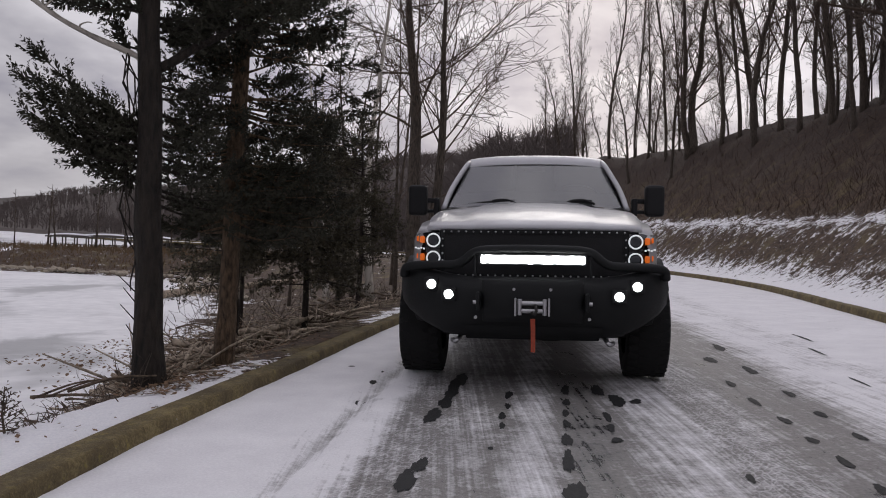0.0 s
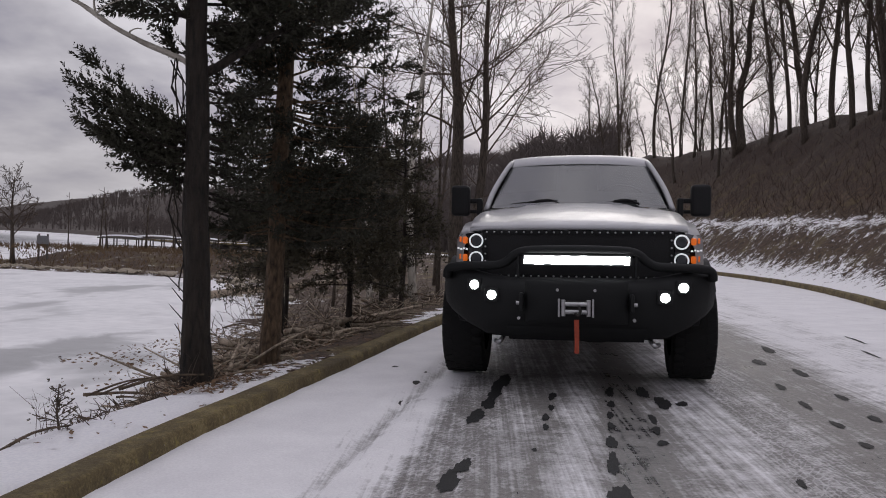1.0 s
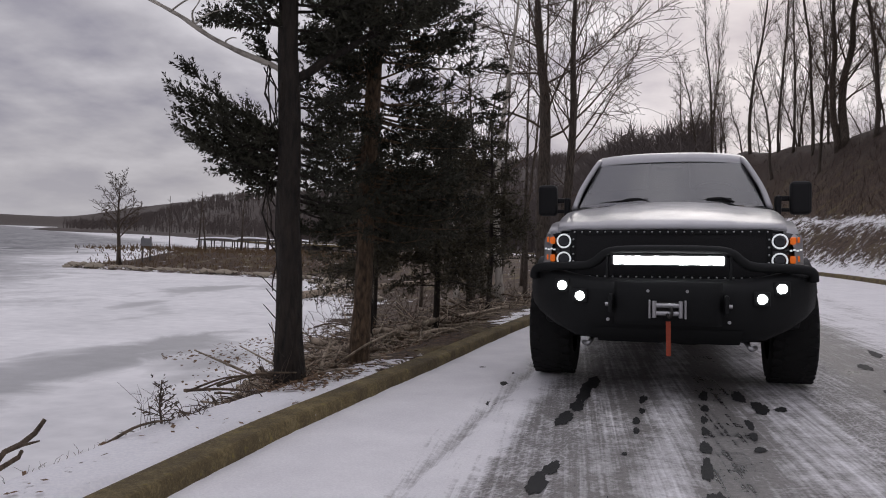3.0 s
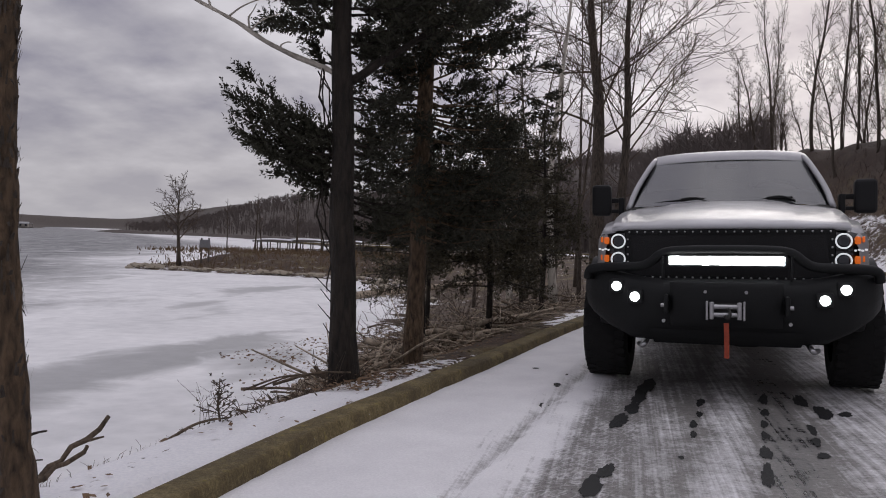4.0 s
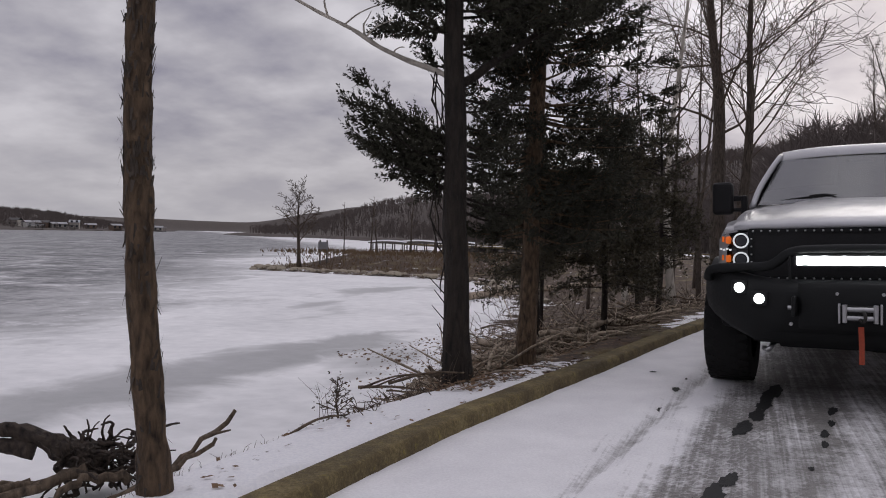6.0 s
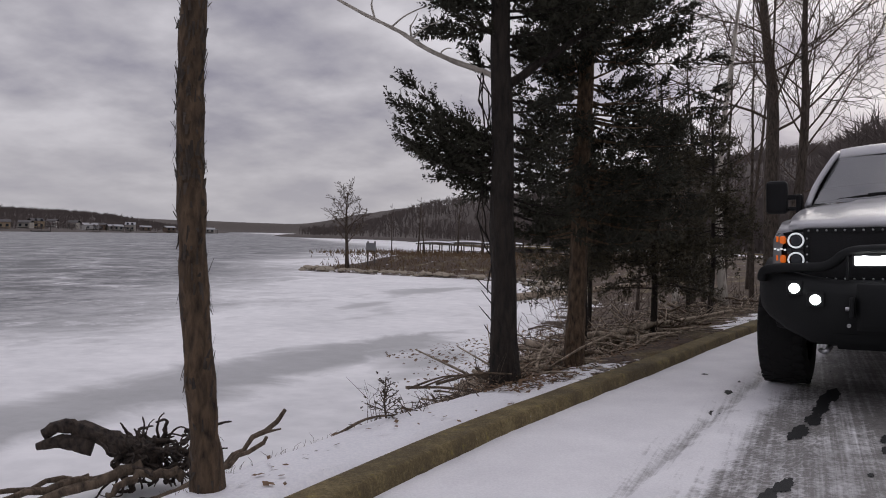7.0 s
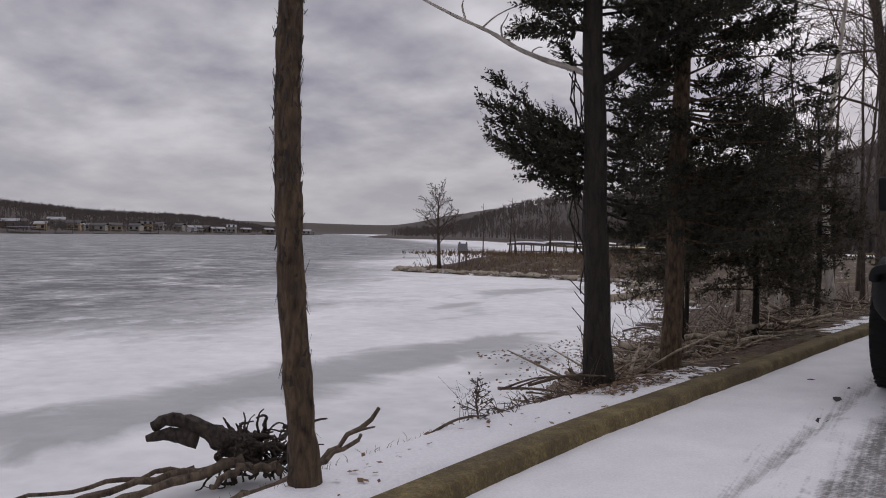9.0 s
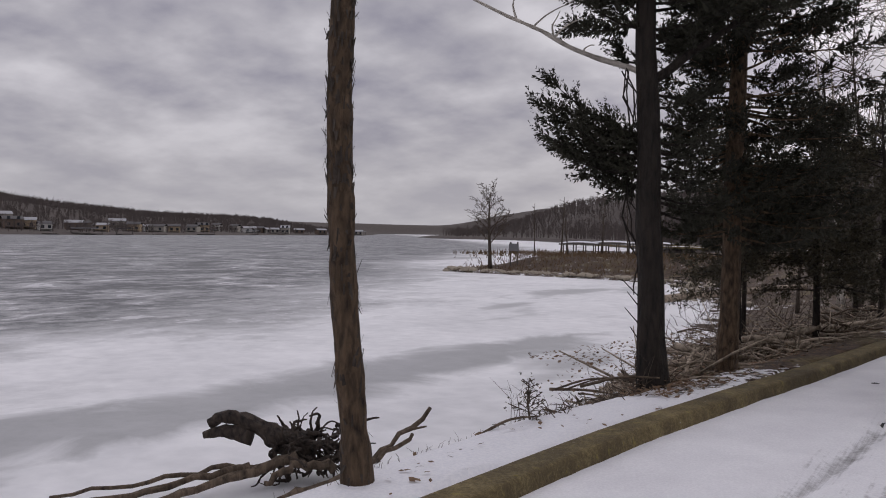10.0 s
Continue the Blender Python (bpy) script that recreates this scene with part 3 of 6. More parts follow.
def wet_patches():
    """Thawed patches of bare wet asphalt along the wheel tracks."""
    rng = random.Random(9)
    spots = [(-0.13, 3.66, 0.09, 0.26), (-0.07, 3.92, 0.07, 0.2), (-0.02, 5.05, 0.11, 0.28), (0.06, 5.45, 0.10, 0.26), (0.11, 5.85, 0.10, 0.36), (0.17, 6.3, 0.12, 0.5), (0.40, 4.78, 0.035, 0.14), (0.42, 5.05, 0.05, 0.14), (0.48, 5.35, 0.04, 0.14), (0.52, 5.75, 0.06, 0.2),
             (0.30, 4.25, 0.03, 0.05), (0.62, 3.45, 0.11, 0.3), (0.68, 4.02, 0.06, 0.3), (0.74, 4.45, 0.06, 0.22), (0.80, 4.85, 0.045, 0.14), (0.84, 5.15, 0.045, 0.16), (0.90, 5.5, 0.05, 0.18), (0.96, 5.95, 0.06, 0.3), (1.02, 4.45, 0.06, 0.10), (1.05, 4.75, 0.05, 0.14), (1.09, 5.05, 0.05, 0.2),
             (1.26, 5.55, 0.11, 0.3), (1.20, 5.95, 0.08, 0.35), (1.38, 5.5, 0.08, 0.12), (1.5, 3.75, 0.04, 0.10), (2.04, 3.6, 0.06, 0.13), (2.10, 4.05, 0.06, 0.16), (2.14, 4.5, 0.06, 0.13), (2.20, 5.0, 0.06, 0.16), (2.24, 5.6, 0.06, 0.2), (2.33, 6.3, 0.06, 0.22),
             (2.40, 4.05, 0.05, 0.12), (2.46, 4.6, 0.05, 0.16), (2.52, 5.2, 0.06, 0.16), (2.62, 5.9, 0.06, 0.2), (2.75, 7.0, 0.09, 0.3), (2.6, 7.6, 0.1, 0.3), (3.0, 8.5, 0.1, 0.4), (3.4, 6.4, 0.03, 0.3), (3.9, 8.2, 0.04, 0.4), (4.3, 9.4, 0.05, 0.5), (-0.53, 5.48, 0.055, 0.11), (-0.50, 6.15, 0.05, 0.10), (-0.46, 6.6, 0.02, 0.05), (-0.75, 6.9, 0.05, 0.05)]
    for x, y, w, ln in spots:
        n = 40
        ph = [rng.uniform(0, 6.28) for _ in range(5)]
        verts = []
        for i in range(n):
            a = 2 * math.pi * i / n
            k = 1 + 0.12 * math.sin(2 * a + ph[0]) + 0.10 * math.sin(3 * a + ph[1]) + 0.08 * math.sin(7 * a + ph[2]) + 0.08 * math.sin(13 * a + ph[3]) + 0.08 * (rng.random() - 0.5)
            u, v = 0.50 * w * k * math.cos(a), 0.66 * ln * k * math.sin(a)
            verts.append((x + u + 0.115 * v, y + v))
        rings = [[(x + (a - x) * q, y + (b - y) * q) for a, b in verts] for q in (1.0, 0.66, 0.33)] + [[(x, y)]]
        flat = np.array([c for ring in rings for c in ring])
        z = road_z(flat[:, 0]) + road_bump(flat[:, 0], flat[:, 1]) + 0.004
        faces = []
        for r in range(2):
            for i in range(n):
                j = (i + 1) % n
                faces.append((r * n + i, r * n + j, (r + 1) * n + j, (r + 1) * n + i))
        faces += [(2 * n + i, 2 * n + (i + 1) % n, 3 * n) for i in range(n)]
        part("wet_patch", mesh_of("wet_patch", np.column_stack([flat, z]), faces, M["wet"], True), None, road, "bare wet asphalt patch")


wet_patches()


# ---------------------------------------------------------------- pickup truck
def emitter(name, color, strength):
    g = Graph(name)
    g.set((0.8, 0.8, 0.8), 0.3)
    g.bsdf.inputs["Emission Color"].default_value = (*color, 1)
    g.bsdf.inputs["Emission Strength"].default_value = strength
    return g.mat


def paint_material():
    g = Graph("silver_paint")
    flake = g.noise(900, 2)
    dust = g.noise(6, 5, 0.6)
    g.set(g.mix(g.range(dust, 0.4, 0.75, 0, 0.25), g.ramp(flake, [(0.3, (0.30, 0.30, 0.315)), (0.7, (0.40, 0.40, 0.415))]), (0.30, 0.29, 0.28)), g.range(dust, 0.3, 0.7, 0.34, 0.5), 0.5)
    g.bsdf.inputs["Coat Weight"].default_value = 0.6
    g.bsdf.inputs["Coat Roughness"].default_value = 0.12
    return g.mat


def glass_material():
    g = Graph("windscreen_glass")
    g.set(g.ramp(g.noise(5, 5), [(0.3, (0.30, 0.32, 0.33)), (0.7, (0.38, 0.40, 0.41))]), 0.03, IOR=2.1)
    g.bsdf.inputs["Transmission Weight"].default_value = 0.9
    return g.mat


def mesh_grille_material():
    g = Graph("woven_steel_mesh")
    v = g.voronoi(150, g.mapping((1, 0.01, 1)))
    g.set(g.ramp(v, [(0.25, (0.003, 0.003, 0.0035)), (0.5, (0.012, 0.012, 0.013))]), 0.7, 0.2)
    g.bump(v, 0.25, 0.004)
    return g.mat


M["paint"] = paint_material()
M["glass"] = glass_material()
M["mesh"] = mesh_grille_material()
M["black"] = plain("textured_black_steel", (0.006, 0.0068, 0.0072), 0.62, 0.0, 0.3, 60, 0.25, Specular_IOR_Level=0.3)
M["plastic"] = plain("black_plastic", (0.007, 0.007, 0.008), 0.65, 0.0, 0.2, 50, Specular_IOR_Level=0.35)
M["rubber"] = plain("tyre_rubber", (0.006, 0.006, 0.006), 0.95, 0.0, 0.3, 30, 0.3)
M["steel"] = plain("brushed_steel", (0.45, 0.45, 0.46), 0.35, 0.9, 0.2, 40)
M["dark_steel"] = plain("greasy_chassis_steel", (0.03, 0.028, 0.026), 0.7, 0.4, 0.4, 20, 0.2)
M["red_strap"] = plain("faded_red_webbing", (0.33, 0.06, 0.03), 0.85, 0.0, 0.3, 60)
M["amber"] = emitter("amber_marker", (1.0, 0.20, 0.02), 0.35)
M["amber"].node_tree.nodes["Principled BSDF"].inputs["Base Color"].default_value = (0.55, 0.10, 0.01, 1)
M["led"] = emitter("white_led", (0.95, 0.98, 1.0), 14.0)
M["pod"] = emitter("white_pod_led", (0.93, 1.0, 0.98), 6.0)
M["ring"] = emitter("halo_ring", (0.9, 0.95, 1.0), 0.45)
M["lens"] = plain("smoked_headlamp", (0.012, 0.012, 0.014), 0.12, 0.0, 0.2, 20)
M["projector"] = plain("projector_glass", (0.05, 0.053, 0.06), 0.12, 0.2, 0.2, 30)
M["seat"] = plain("grey_seat_cloth", (0.05, 0.05, 0.055), 0.9)
M["seam"] = plain("dark_seam", (0.01, 0.01, 0.01), 0.9)
M["badge"] = plain("dull_badge", (0.10, 0.10, 0.11), 0.3, 0.6)


def loft(rows, close_rows=False, caps=False):
    """A bmesh skin over rows of points, all rows equally long."""
    bm = bmesh.new()
    vs = [[bm.verts.new(p) for p in row] for row in rows]
    n = len(rows[0])
    for a, b in zip(vs, vs[1:]):
        for k in range(n if close_rows else n - 1):
            k2 = (k + 1) % n
            bm.faces.new((a[k], a[k2], b[k2], b[k]))
    if caps:
        bm.faces.new(vs[0][::-1])
        bm.faces.new(vs[-1])
    bmesh.ops.recalc_face_normals(bm, faces=bm.faces)
    for f in bm.faces:
        f.smooth = True
    return bm


def block(c, size, bevel=0.01, seg=2, m=None):
    bm = bmesh.new()
    bmesh.ops.create_cube(bm, size=1, matrix=Matrix.LocRotScale(Vector(c), None, Vector(size)))
    if bevel:
        bmesh.ops.bevel(bm, geom=bm.edges[:], offset=bevel, segments=seg, affect="EDGES", profile=0.6)
    if m:
        bmesh.ops.transform(bm, matrix=m, verts=bm.verts)
    return bm


def drum(c, axis, radius, length, seg=20, bevel=0.0):
    bm = bmesh.new()
    rot = {"x": Euler((0, radians(90), 0)), "y": Euler((radians(90), 0, 0)), "z": Euler()}[axis].to_matrix().to_4x4()
    bmesh.ops.create_cone(bm, cap_ends=True, segments=seg, radius1=radius, radius2=radius, depth=length, matrix=Matrix.Translation(c) @ rot)
    if bevel:
        bmesh.ops.bevel(bm, geom=[e for e in bm.edges if e.calc_face_angle(0) > 1.0], offset=bevel, segments=2, affect="EDGES", profile=0.6)
    return bm


def pipe(points, radius, sides=10, steps=6):
    s = Soup()
    pts = smooth_path(points, steps)
    s.tube(pts, [radius] * len(pts), sides)
    me = s.mesh("pipe", None)
    bm = bmesh.new()
    bm.from_mesh(me)
    bpy.data.meshes.remove(me)
    return bm


def torus(c, major, minor, seg=28, sides=8):
    rows = []
    for i in range(seg + 1):
        a = 2 * math.pi * i / seg
        rows.append([(c[0] + (major + minor * math.cos(w)) * math.cos(a), c[1] + minor * math.sin(w), c[2] + (major + minor * math.cos(w)) * math.sin(a)) for w in (2 * math.pi * j / sides for j in range(sides))])
    return loft(rows, True)


def build_wheel(truck, x, y, side):
    """A mud-terrain tyre with shoulder lugs round a dark alloy rim; axis along x."""
    wheel = new("wheel")
    wheel.parent = truck
    wheel.location = (x, y, 0.43)
    prof = [(-0.155, 0.235), (-0.17, 0.30), (-0.165, 0.375), (-0.14, 0.41), (0, 0.416), (0.14, 0.41), (0.165, 0.375), (0.17, 0.30), (0.155, 0.235)]
    rows = []
    for i in range(49):
        a = 2 * math.pi * i / 48
        rows.append([(px, r * math.sin(a), r * math.cos(a)) for px, r in prof])
    tyre = part("tyre", loft(rows), M["rubber"], wheel)
    lug = bmesh.new()
    for i in range(36):
        for px, off, wdt in ((-0.118, 0.0, 0.07), (-0.04, 0.5, 0.066), (0.04, 0.0, 0.066), (0.118, 0.5, 0.07)):
            a = 2 * math.pi * (i + off) / 36
            m = Matrix.Rotation(a, 4, "X") @ Matrix.Translation((px, 0, 0.408)) @ Matrix.Rotation(0.3 if i % 2 else -0.3, 4, "Z")
            bmesh.ops.create_cube(lug, size=1, matrix=m @ Matrix.Diagonal((wdt, 0.045, 0.017, 1)))
    tagged(part("tread", lug, M["rubber"], tyre), kind="stuff")
    rim_rows = []
    for i in range(33):
        a = 2 * math.pi * i / 32
        rim_rows.append([(side * px, r * math.sin(a), r * math.cos(a)) for px, r in ((0.155, 0.245), (0.165, 0.235), (0.10, 0.215), (0.05, 0.13), (0.06, 0.07), (0.06, 0.001))])
    part("rim", loft(rim_rows), M["dark_steel"], wheel)
    return wheel


def build_truck():
    truck = new("pickup_truck")
    paint, black = M["paint"], M["black"]

    # bonnet: a raised centre between two creases, rolled over at the nose
    def bonnet_row(y, half, edge, centre, drop=0.0):
        k = min(1.0, max(0.15, (y + 0.70) / 0.5))
        prof = [(-1.0, -0.018), (-0.985, -0.004), (-0.85, 0.002), (-0.60, 0.008 * k), (-0.54, 0.022 * k), (-0.2, 0.028 * k), (0, 0.029 * k), (0.2, 0.028 * k), (0.54, 0.022 * k), (0.60, 0.008 * k), (0.85, 0.002), (0.985, -0.004), (1.0, -0.018)]
        return [(u * half, y + 0.035 * u * u, edge + (centre - edge) * (1 - u * u) + z - drop) for u, z in prof]
    rows = [bonnet_row(-0.70, 0.80, 1.192, 1.194), bonnet_row(-0.71, 0.805, 1.206, 1.210), bonnet_row(-0.68, 0.81, 1.228, 1.236), bonnet_row(-0.5, 0.825, 1.265, 1.28),
            bonnet_row(-0.2, 0.85, 1.31, 1.335), bonnet_row(0.2, 0.86, 1.36, 1.395), bonnet_row(0.5, 0.86, 1.388, 1.428), bonnet_row(0.66, 0.855, 1.402, 1.442)]
    part("bonnet", loft(rows), paint, truck, "silver bonnet with a raised centre")
    cowl = [[(u * 0.85, 0.64 + 0.03 * (1 - u * u), 1.375 + 0.02 * (1 - u * u)), (u * 0.84, 0.76 + 0.06 * (1 - u * u), 1.39 + 0.02 * (1 - u * u))] for u in np.linspace(-1, 1, 9)]
    part("cowl", loft([list(r) for r in zip(*cowl)]), M["plastic"], truck)

    # wings with flared arches
    for s in (-1, 1):
        rows = []
        for y, out, zt in ((-0.62, 0.865, 1.18), (-0.58, 0.91, 1.21), (-0.45, 0.945, 1.245), (-0.2, 0.965, 1.285), (0.1, 0.97, 1.31), (0.45, 0.965, 1.33), (0.75, 0.955, 1.345)):
            arch = math.sqrt(max(0.0, 0.52 ** 2 - y * y)) + 0.43 if abs(y) < 0.52 else 0.62
            rows.append([(s * (0.785 if y < -0.4 else 0.845), y, zt - 0.02), (s * (out - 0.05), y, zt - 0.03), (s * (out - 0.005), y, zt - 0.12), (s * out, y, zt - 0.25), (s * (out + 0.01), y, max(arch + 0.02, 0.62) if zt - 0.3 > arch else zt - 0.3)])
        part("front_wing", loft(rows), paint, truck)
        rows = []
        for i in range(17):
            a = radians(38 + 122 * i / 16)
            y, z = -0.54 * math.cos(a), 0.43 + 0.54 * math.sin(a)
            rows.append([(s * 0.93, y * 0.98, z), (s * 1.03, y * 1.02, z + 0.02), (s * 1.045, y * 1.0, z - 0.02), (s * 1.03, y * 0.93, z - 0.05)])
        part("wheel_arch_flare", loft(rows), M["plastic"], truck)
        part("inner_arch", block((s * 0.72, 0.02, 0.72), (0.42, 1.0, 0.5), 0.05), M["plastic"], truck)

    # cab: pillars, roof, doors, bed
    base, top = (0.74, 0.80, 1.40), (1.46, 0.655, 1.90)
    roof_rows = []
    for y, half, z in ((1.44, 0.665, 1.885), (1.50, 0.675, 1.925), (1.7, 0.685, 1.955), (2.2, 0.69, 1.97), (2.8, 0.68, 1.95), (3.2, 0.67, 1.90)):
        roof_rows.append([(u * half, y - 0.09 * (1 - u * u) * (y < 1.6), z - 0.07 * u ** 4 + (0.0 if abs(u) < 1 else -0.03)) for u in np.linspace(-1, 1, 13)])
    part("roof", loft(roof_rows), paint, truck)
    for s in (-1, 1):
        part("pillar", pipe([(s * 0.845, 0.70, 1.38), (s * 0.80, 0.95, 1.575), (s * 0.725, 1.22, 1.77), (s * 0.675, 1.44, 1.885), (s * 0.665, 1.75, 1.92)], 0.026, 8), paint, truck, "silver windscreen pillar")
        rows = [[(s * 0.955, y, 0.55), (s * 0.975, y, 0.85), (s * 0.965, y, 1.15), (s * 0.93, y, 1.345)] for y in (0.75, 1.3, 1.85, 2.5, 3.2)]
        part("door", loft(rows), paint, truck)
        rows = [[(s * (0.90 - 0.21 * k), 0.86 + 0.62 * k, 1.36 + 0.5 * k), (s * (0.90 - 0.21 * k), 3.15, 1.36 + 0.5 * k)] for k in (0, 0.5, 1)]
        part("side_window", loft(rows), M["lens"], truck)
        rows = [[(s * 0.98, y, 0.6), (s * 0.995, y, 0.95), (s * 0.98, y, 1.3), (s * 0.95, y, 1.34)] for y in (3.25, 4.2, 5.3)]
        part("bed_side", loft(rows), paint, truck)
    part("cab_back", block((0, 3.2, 1.35), (1.5, 0.06, 1.1), 0.02), paint, truck)
    part("tailgate", block((0, 5.3, 1.0), (1.8, 0.06, 0.65), 0.02), paint, truck)
    ws = []
    for k in np.linspace(0, 1, 6):
        half = base[1] + (top[1] - base[1]) * k
        ws.append([(u * half, base[0] + (top[0] - base[0]) * k - (0.10 - 0.03 * k) * (1 - u * u), base[2] + (top[2] - base[2]) * k + 0.012 * (1 - u * u)) for u in np.linspace(-1, 1, 13)])
    screen = part("windscreen", loft(ws), M["glass"], truck, "dark windscreen reflecting bare branches")
    screen.visible_shadow = False
    head = []
    for k, fwd in ((0.90, 0.012), (0.93, 0.03), (1.0, 0.035), (1.07, 0.03), (1.12, -0.02)):
        half = base[1] + (top[1] - base[1]) * min(k, 1.0) + 0.012
        head.append([(u * half, base[0] + (top[0] - base[0]) * k - (0.10 - 0.03 * k) * (1 - u * u) - fwd, base[2] + (top[2] - base[2]) * k + 0.012 * (1 - u * u) - 0.02 * u ** 4) for u in np.linspace(-1, 1, 13)])
    part("header_rail", loft(head), paint, truck, "silver roof edge over the windscreen")
    part("headliner", block((0, 2.3, 1.86), (1.28, 1.7, 0.03), 0.01), M["seat"], truck)
    part("dashboard", block((0, 1.02, 1.27), (1.55, 0.4, 0.2), 0.06, 3), M["plastic"], truck)
    part("cabin_floor", block((0, 2.0, 0.75), (1.8, 2.4, 0.06), 0), M["plastic"], truck)
    for s in (-0.42, 0.42):
        seat = part("seat", block((s, 1.98, 1.2), (0.52, 0.16, 0.66), 0.06, 3), M["seat"], truck)
        part("headrest", block((s, 1.98, 1.60), (0.27, 0.1, 0.19), 0.04, 3), M["seat"], seat)
    part("steering_wheel", torus((0.40, 1.28, 1.30), 0.18, 0.016), M["plastic"], truck)
    part("interior_mirror", block((0, 1.30, 1.75), (0.22, 0.03, 0.065), 0.015), M["plastic"], truck)
    part("roof_fin", loft([[(0.32 - 0.02, 1.62, 1.955), (0.32, 1.62, 1.955), (0.34, 1.62, 1.955)], [(0.312, 1.7, 1.99), (0.32, 1.71, 2.0), (0.328, 1.7, 1.99)], [(0.30, 1.78, 1.95), (0.32, 1.78, 1.955), (0.34, 1.78, 1.95)]]), M["plastic"], truck)

    # wipers: arm, then blade
    for x0, x1, z1 in ((-0.16, -0.62, 0.0), (0.55, 0.10, 0.0)):
        w = part("wiper", pipe([(x0, 0.70, 1.435), (x0 - 0.10, 0.74, 1.475), ((x0 + x1) / 2, 0.735, 1.465)], 0.011, 6, 3), M["plastic"], truck)
        part("blade", pipe([(x0 - 0.02, 0.745, 1.468), ((x0 + x1) / 2, 0.735, 1.457), (x1, 0.76, 1.432)], 0.011, 5, 4), M["rubber"], w)

    # towing mirrors
    for s in (-1, 1):
        mirror = part("mirror", block((s * 1.10, 0.80, 1.50), (0.175, 0.13, 0.29), 0.045, 4), M["plastic"], truck, "tall black towing mirror")
        part("arm", block((s * 0.985, 0.84, 1.50), (0.14, 0.05, 0.045), 0.012), M["plastic"], mirror)
        part("arm", block((s * 0.985, 0.84, 1.40), (0.14, 0.05, 0.035), 0.012), M["plastic"], mirror)
        part("bracket", block((s * 0.925, 0.86, 1.44), (0.05, 0.12, 0.17), 0.015), M["plastic"], mirror)

    # grille shell, mesh and rivets
    part("grille_shell", block((0, -0.60, 1.02), (1.43, 0.14, 0.37), 0.015), M["plastic"], truck)
    grille = part("grille", block((0, -0.678, 1.015), (1.36, 0.02, 0.325), 0.004), M["mesh"], truck, "black woven mesh grille edged with bright rivets")
    frame_bm = bmesh.new()
    for c, sz in (((0, -0.69, 1.18), (1.40, 0.012, 0.03)), ((0, -0.69, 0.85), (1.40, 0.012, 0.03)), ((-0.685, -0.69, 1.015), (0.03, 0.012, 0.30)), ((0.685, -0.69, 1.015), (0.03, 0.012, 0.30))):
        bmesh.ops.create_cube(frame_bm, size=1, matrix=Matrix.LocRotScale(Vector(c), None, Vector(sz)))
    part("grille_frame", frame_bm, M["black"], grille)
    rivet = bmesh.new()
    bmesh.ops.create_uvsphere(rivet, u_segments=8, v_segments=5, radius=0.0078)
    rme = bpy.data.meshes.new("rivet")
    rivet.to_mesh(rme); rivet.free()
    rme.materials.append(M["steel"])
    spots = [(-0.675 + 1.35 * i / 24, z) for i in range(25) for z in (1.18, 0.85)] + [(x, 0.85 + 0.33 * i / 6) for i in range(1, 6) for x in (-0.685, 0.685)]
    for x, z in spots:
        part("rivet", rme, None, grille).location = (x, -0.698, z)

    # headlamps
    for s in (-1, 1):
        rows = []
        for u in np.linspace(0, 1, 6):
            x, y = s * (0.71 + 0.205 * u), -0.675 + 0.17 * u * u
            rows.append([(x, y + 0.05, 1.185 - 0.01 * u), (x, y, 1.175 - 0.012 * u), (x, y, 0.925 + 0.01 * u), (x, y + 0.05, 0.915)])
        lamp = part("headlight", loft(rows), M["lens"], truck, "smoked twin headlight with glowing halo rings")
        for z in (1.113, 0.978):
            part("halo_ring", torus((s * 0.757, -0.69, z), 0.049, 0.0062), M["ring"], lamp)
            part("projector", drum((s * 0.757, -0.672, z), "y", 0.036, 0.03, 20, 0.006), M["projector"], lamp)
            part("indicator", block((s * 0.850, -0.628, z + 0.005), (0.036, 0.04, 0.054), 0.012), M["amber"], lamp, "glowing amber indicator")
            part("reflector", block((s * 0.893, -0.585, z + 0.012), (0.014, 0.03, 0.04), 0.004), M["amber"], lamp)
        for k in range(4):
            part("led", block((s * (0.835 + 0.024 * k), -0.645 + 0.016 * k, 1.048 + 0.006 * (k % 2)), (0.016, 0.012, 0.013), 0.003), M["ring"], lamp)

    # winch bumper: swept plate steel
    rows = []
    st = [(-1.02, -0.52, 0.90, 0.70), (-1.0, -0.66, 0.915, 0.64), (-0.93, -0.78, 0.915, 0.58), (-0.80, -0.885, 0.905, 0.50), (-0.64, -0.965, 0.87, 0.43), (-0.50, -0.985, 0.85, 0.415), (-0.3, -0.99, 0.85, 0.415)]
    st = st + [(-x, y, a, b) for x, y, a, b in st[::-1]]
    for x, y, zt, zb in st:
        rows.append([(x * 0.985, y + 0.26, zt - 0.005), (x, y + 0.05, zt), (x, y + 0.012, zt - 0.05), (x, y, zt - 0.10), (x, y + 0.005, (zt + zb) / 2 - 0.04), (x, y + 0.05, zb + 0.03), (x, y + 0.09, zb), (x * 0.985, y + 0.26, zb + 0.02)])
    bumper = part("bumper", loft(rows, True, True), black, truck, "matt black steel winch bumper")
    ctr = [(-0.36, -1.0), (-0.33, -1.035), (0.33, -1.035), (0.36, -1.0)]
    part("winch_plate", loft([[(x, y, 0.83), (x, y - 0.012, 0.80), (x, y - 0.012, 0.57), (x, y + 0.02, 0.53)] for x, y in ctr]), black, bumper)
    part("skid_plate", loft([[(x, -0.96, 0.50), (x * 0.95, -0.93, 0.40), (x * 0.85, -0.6, 0.36)] for x in (-0.5, -0.25, 0, 0.25, 0.5)]), black, bumper)
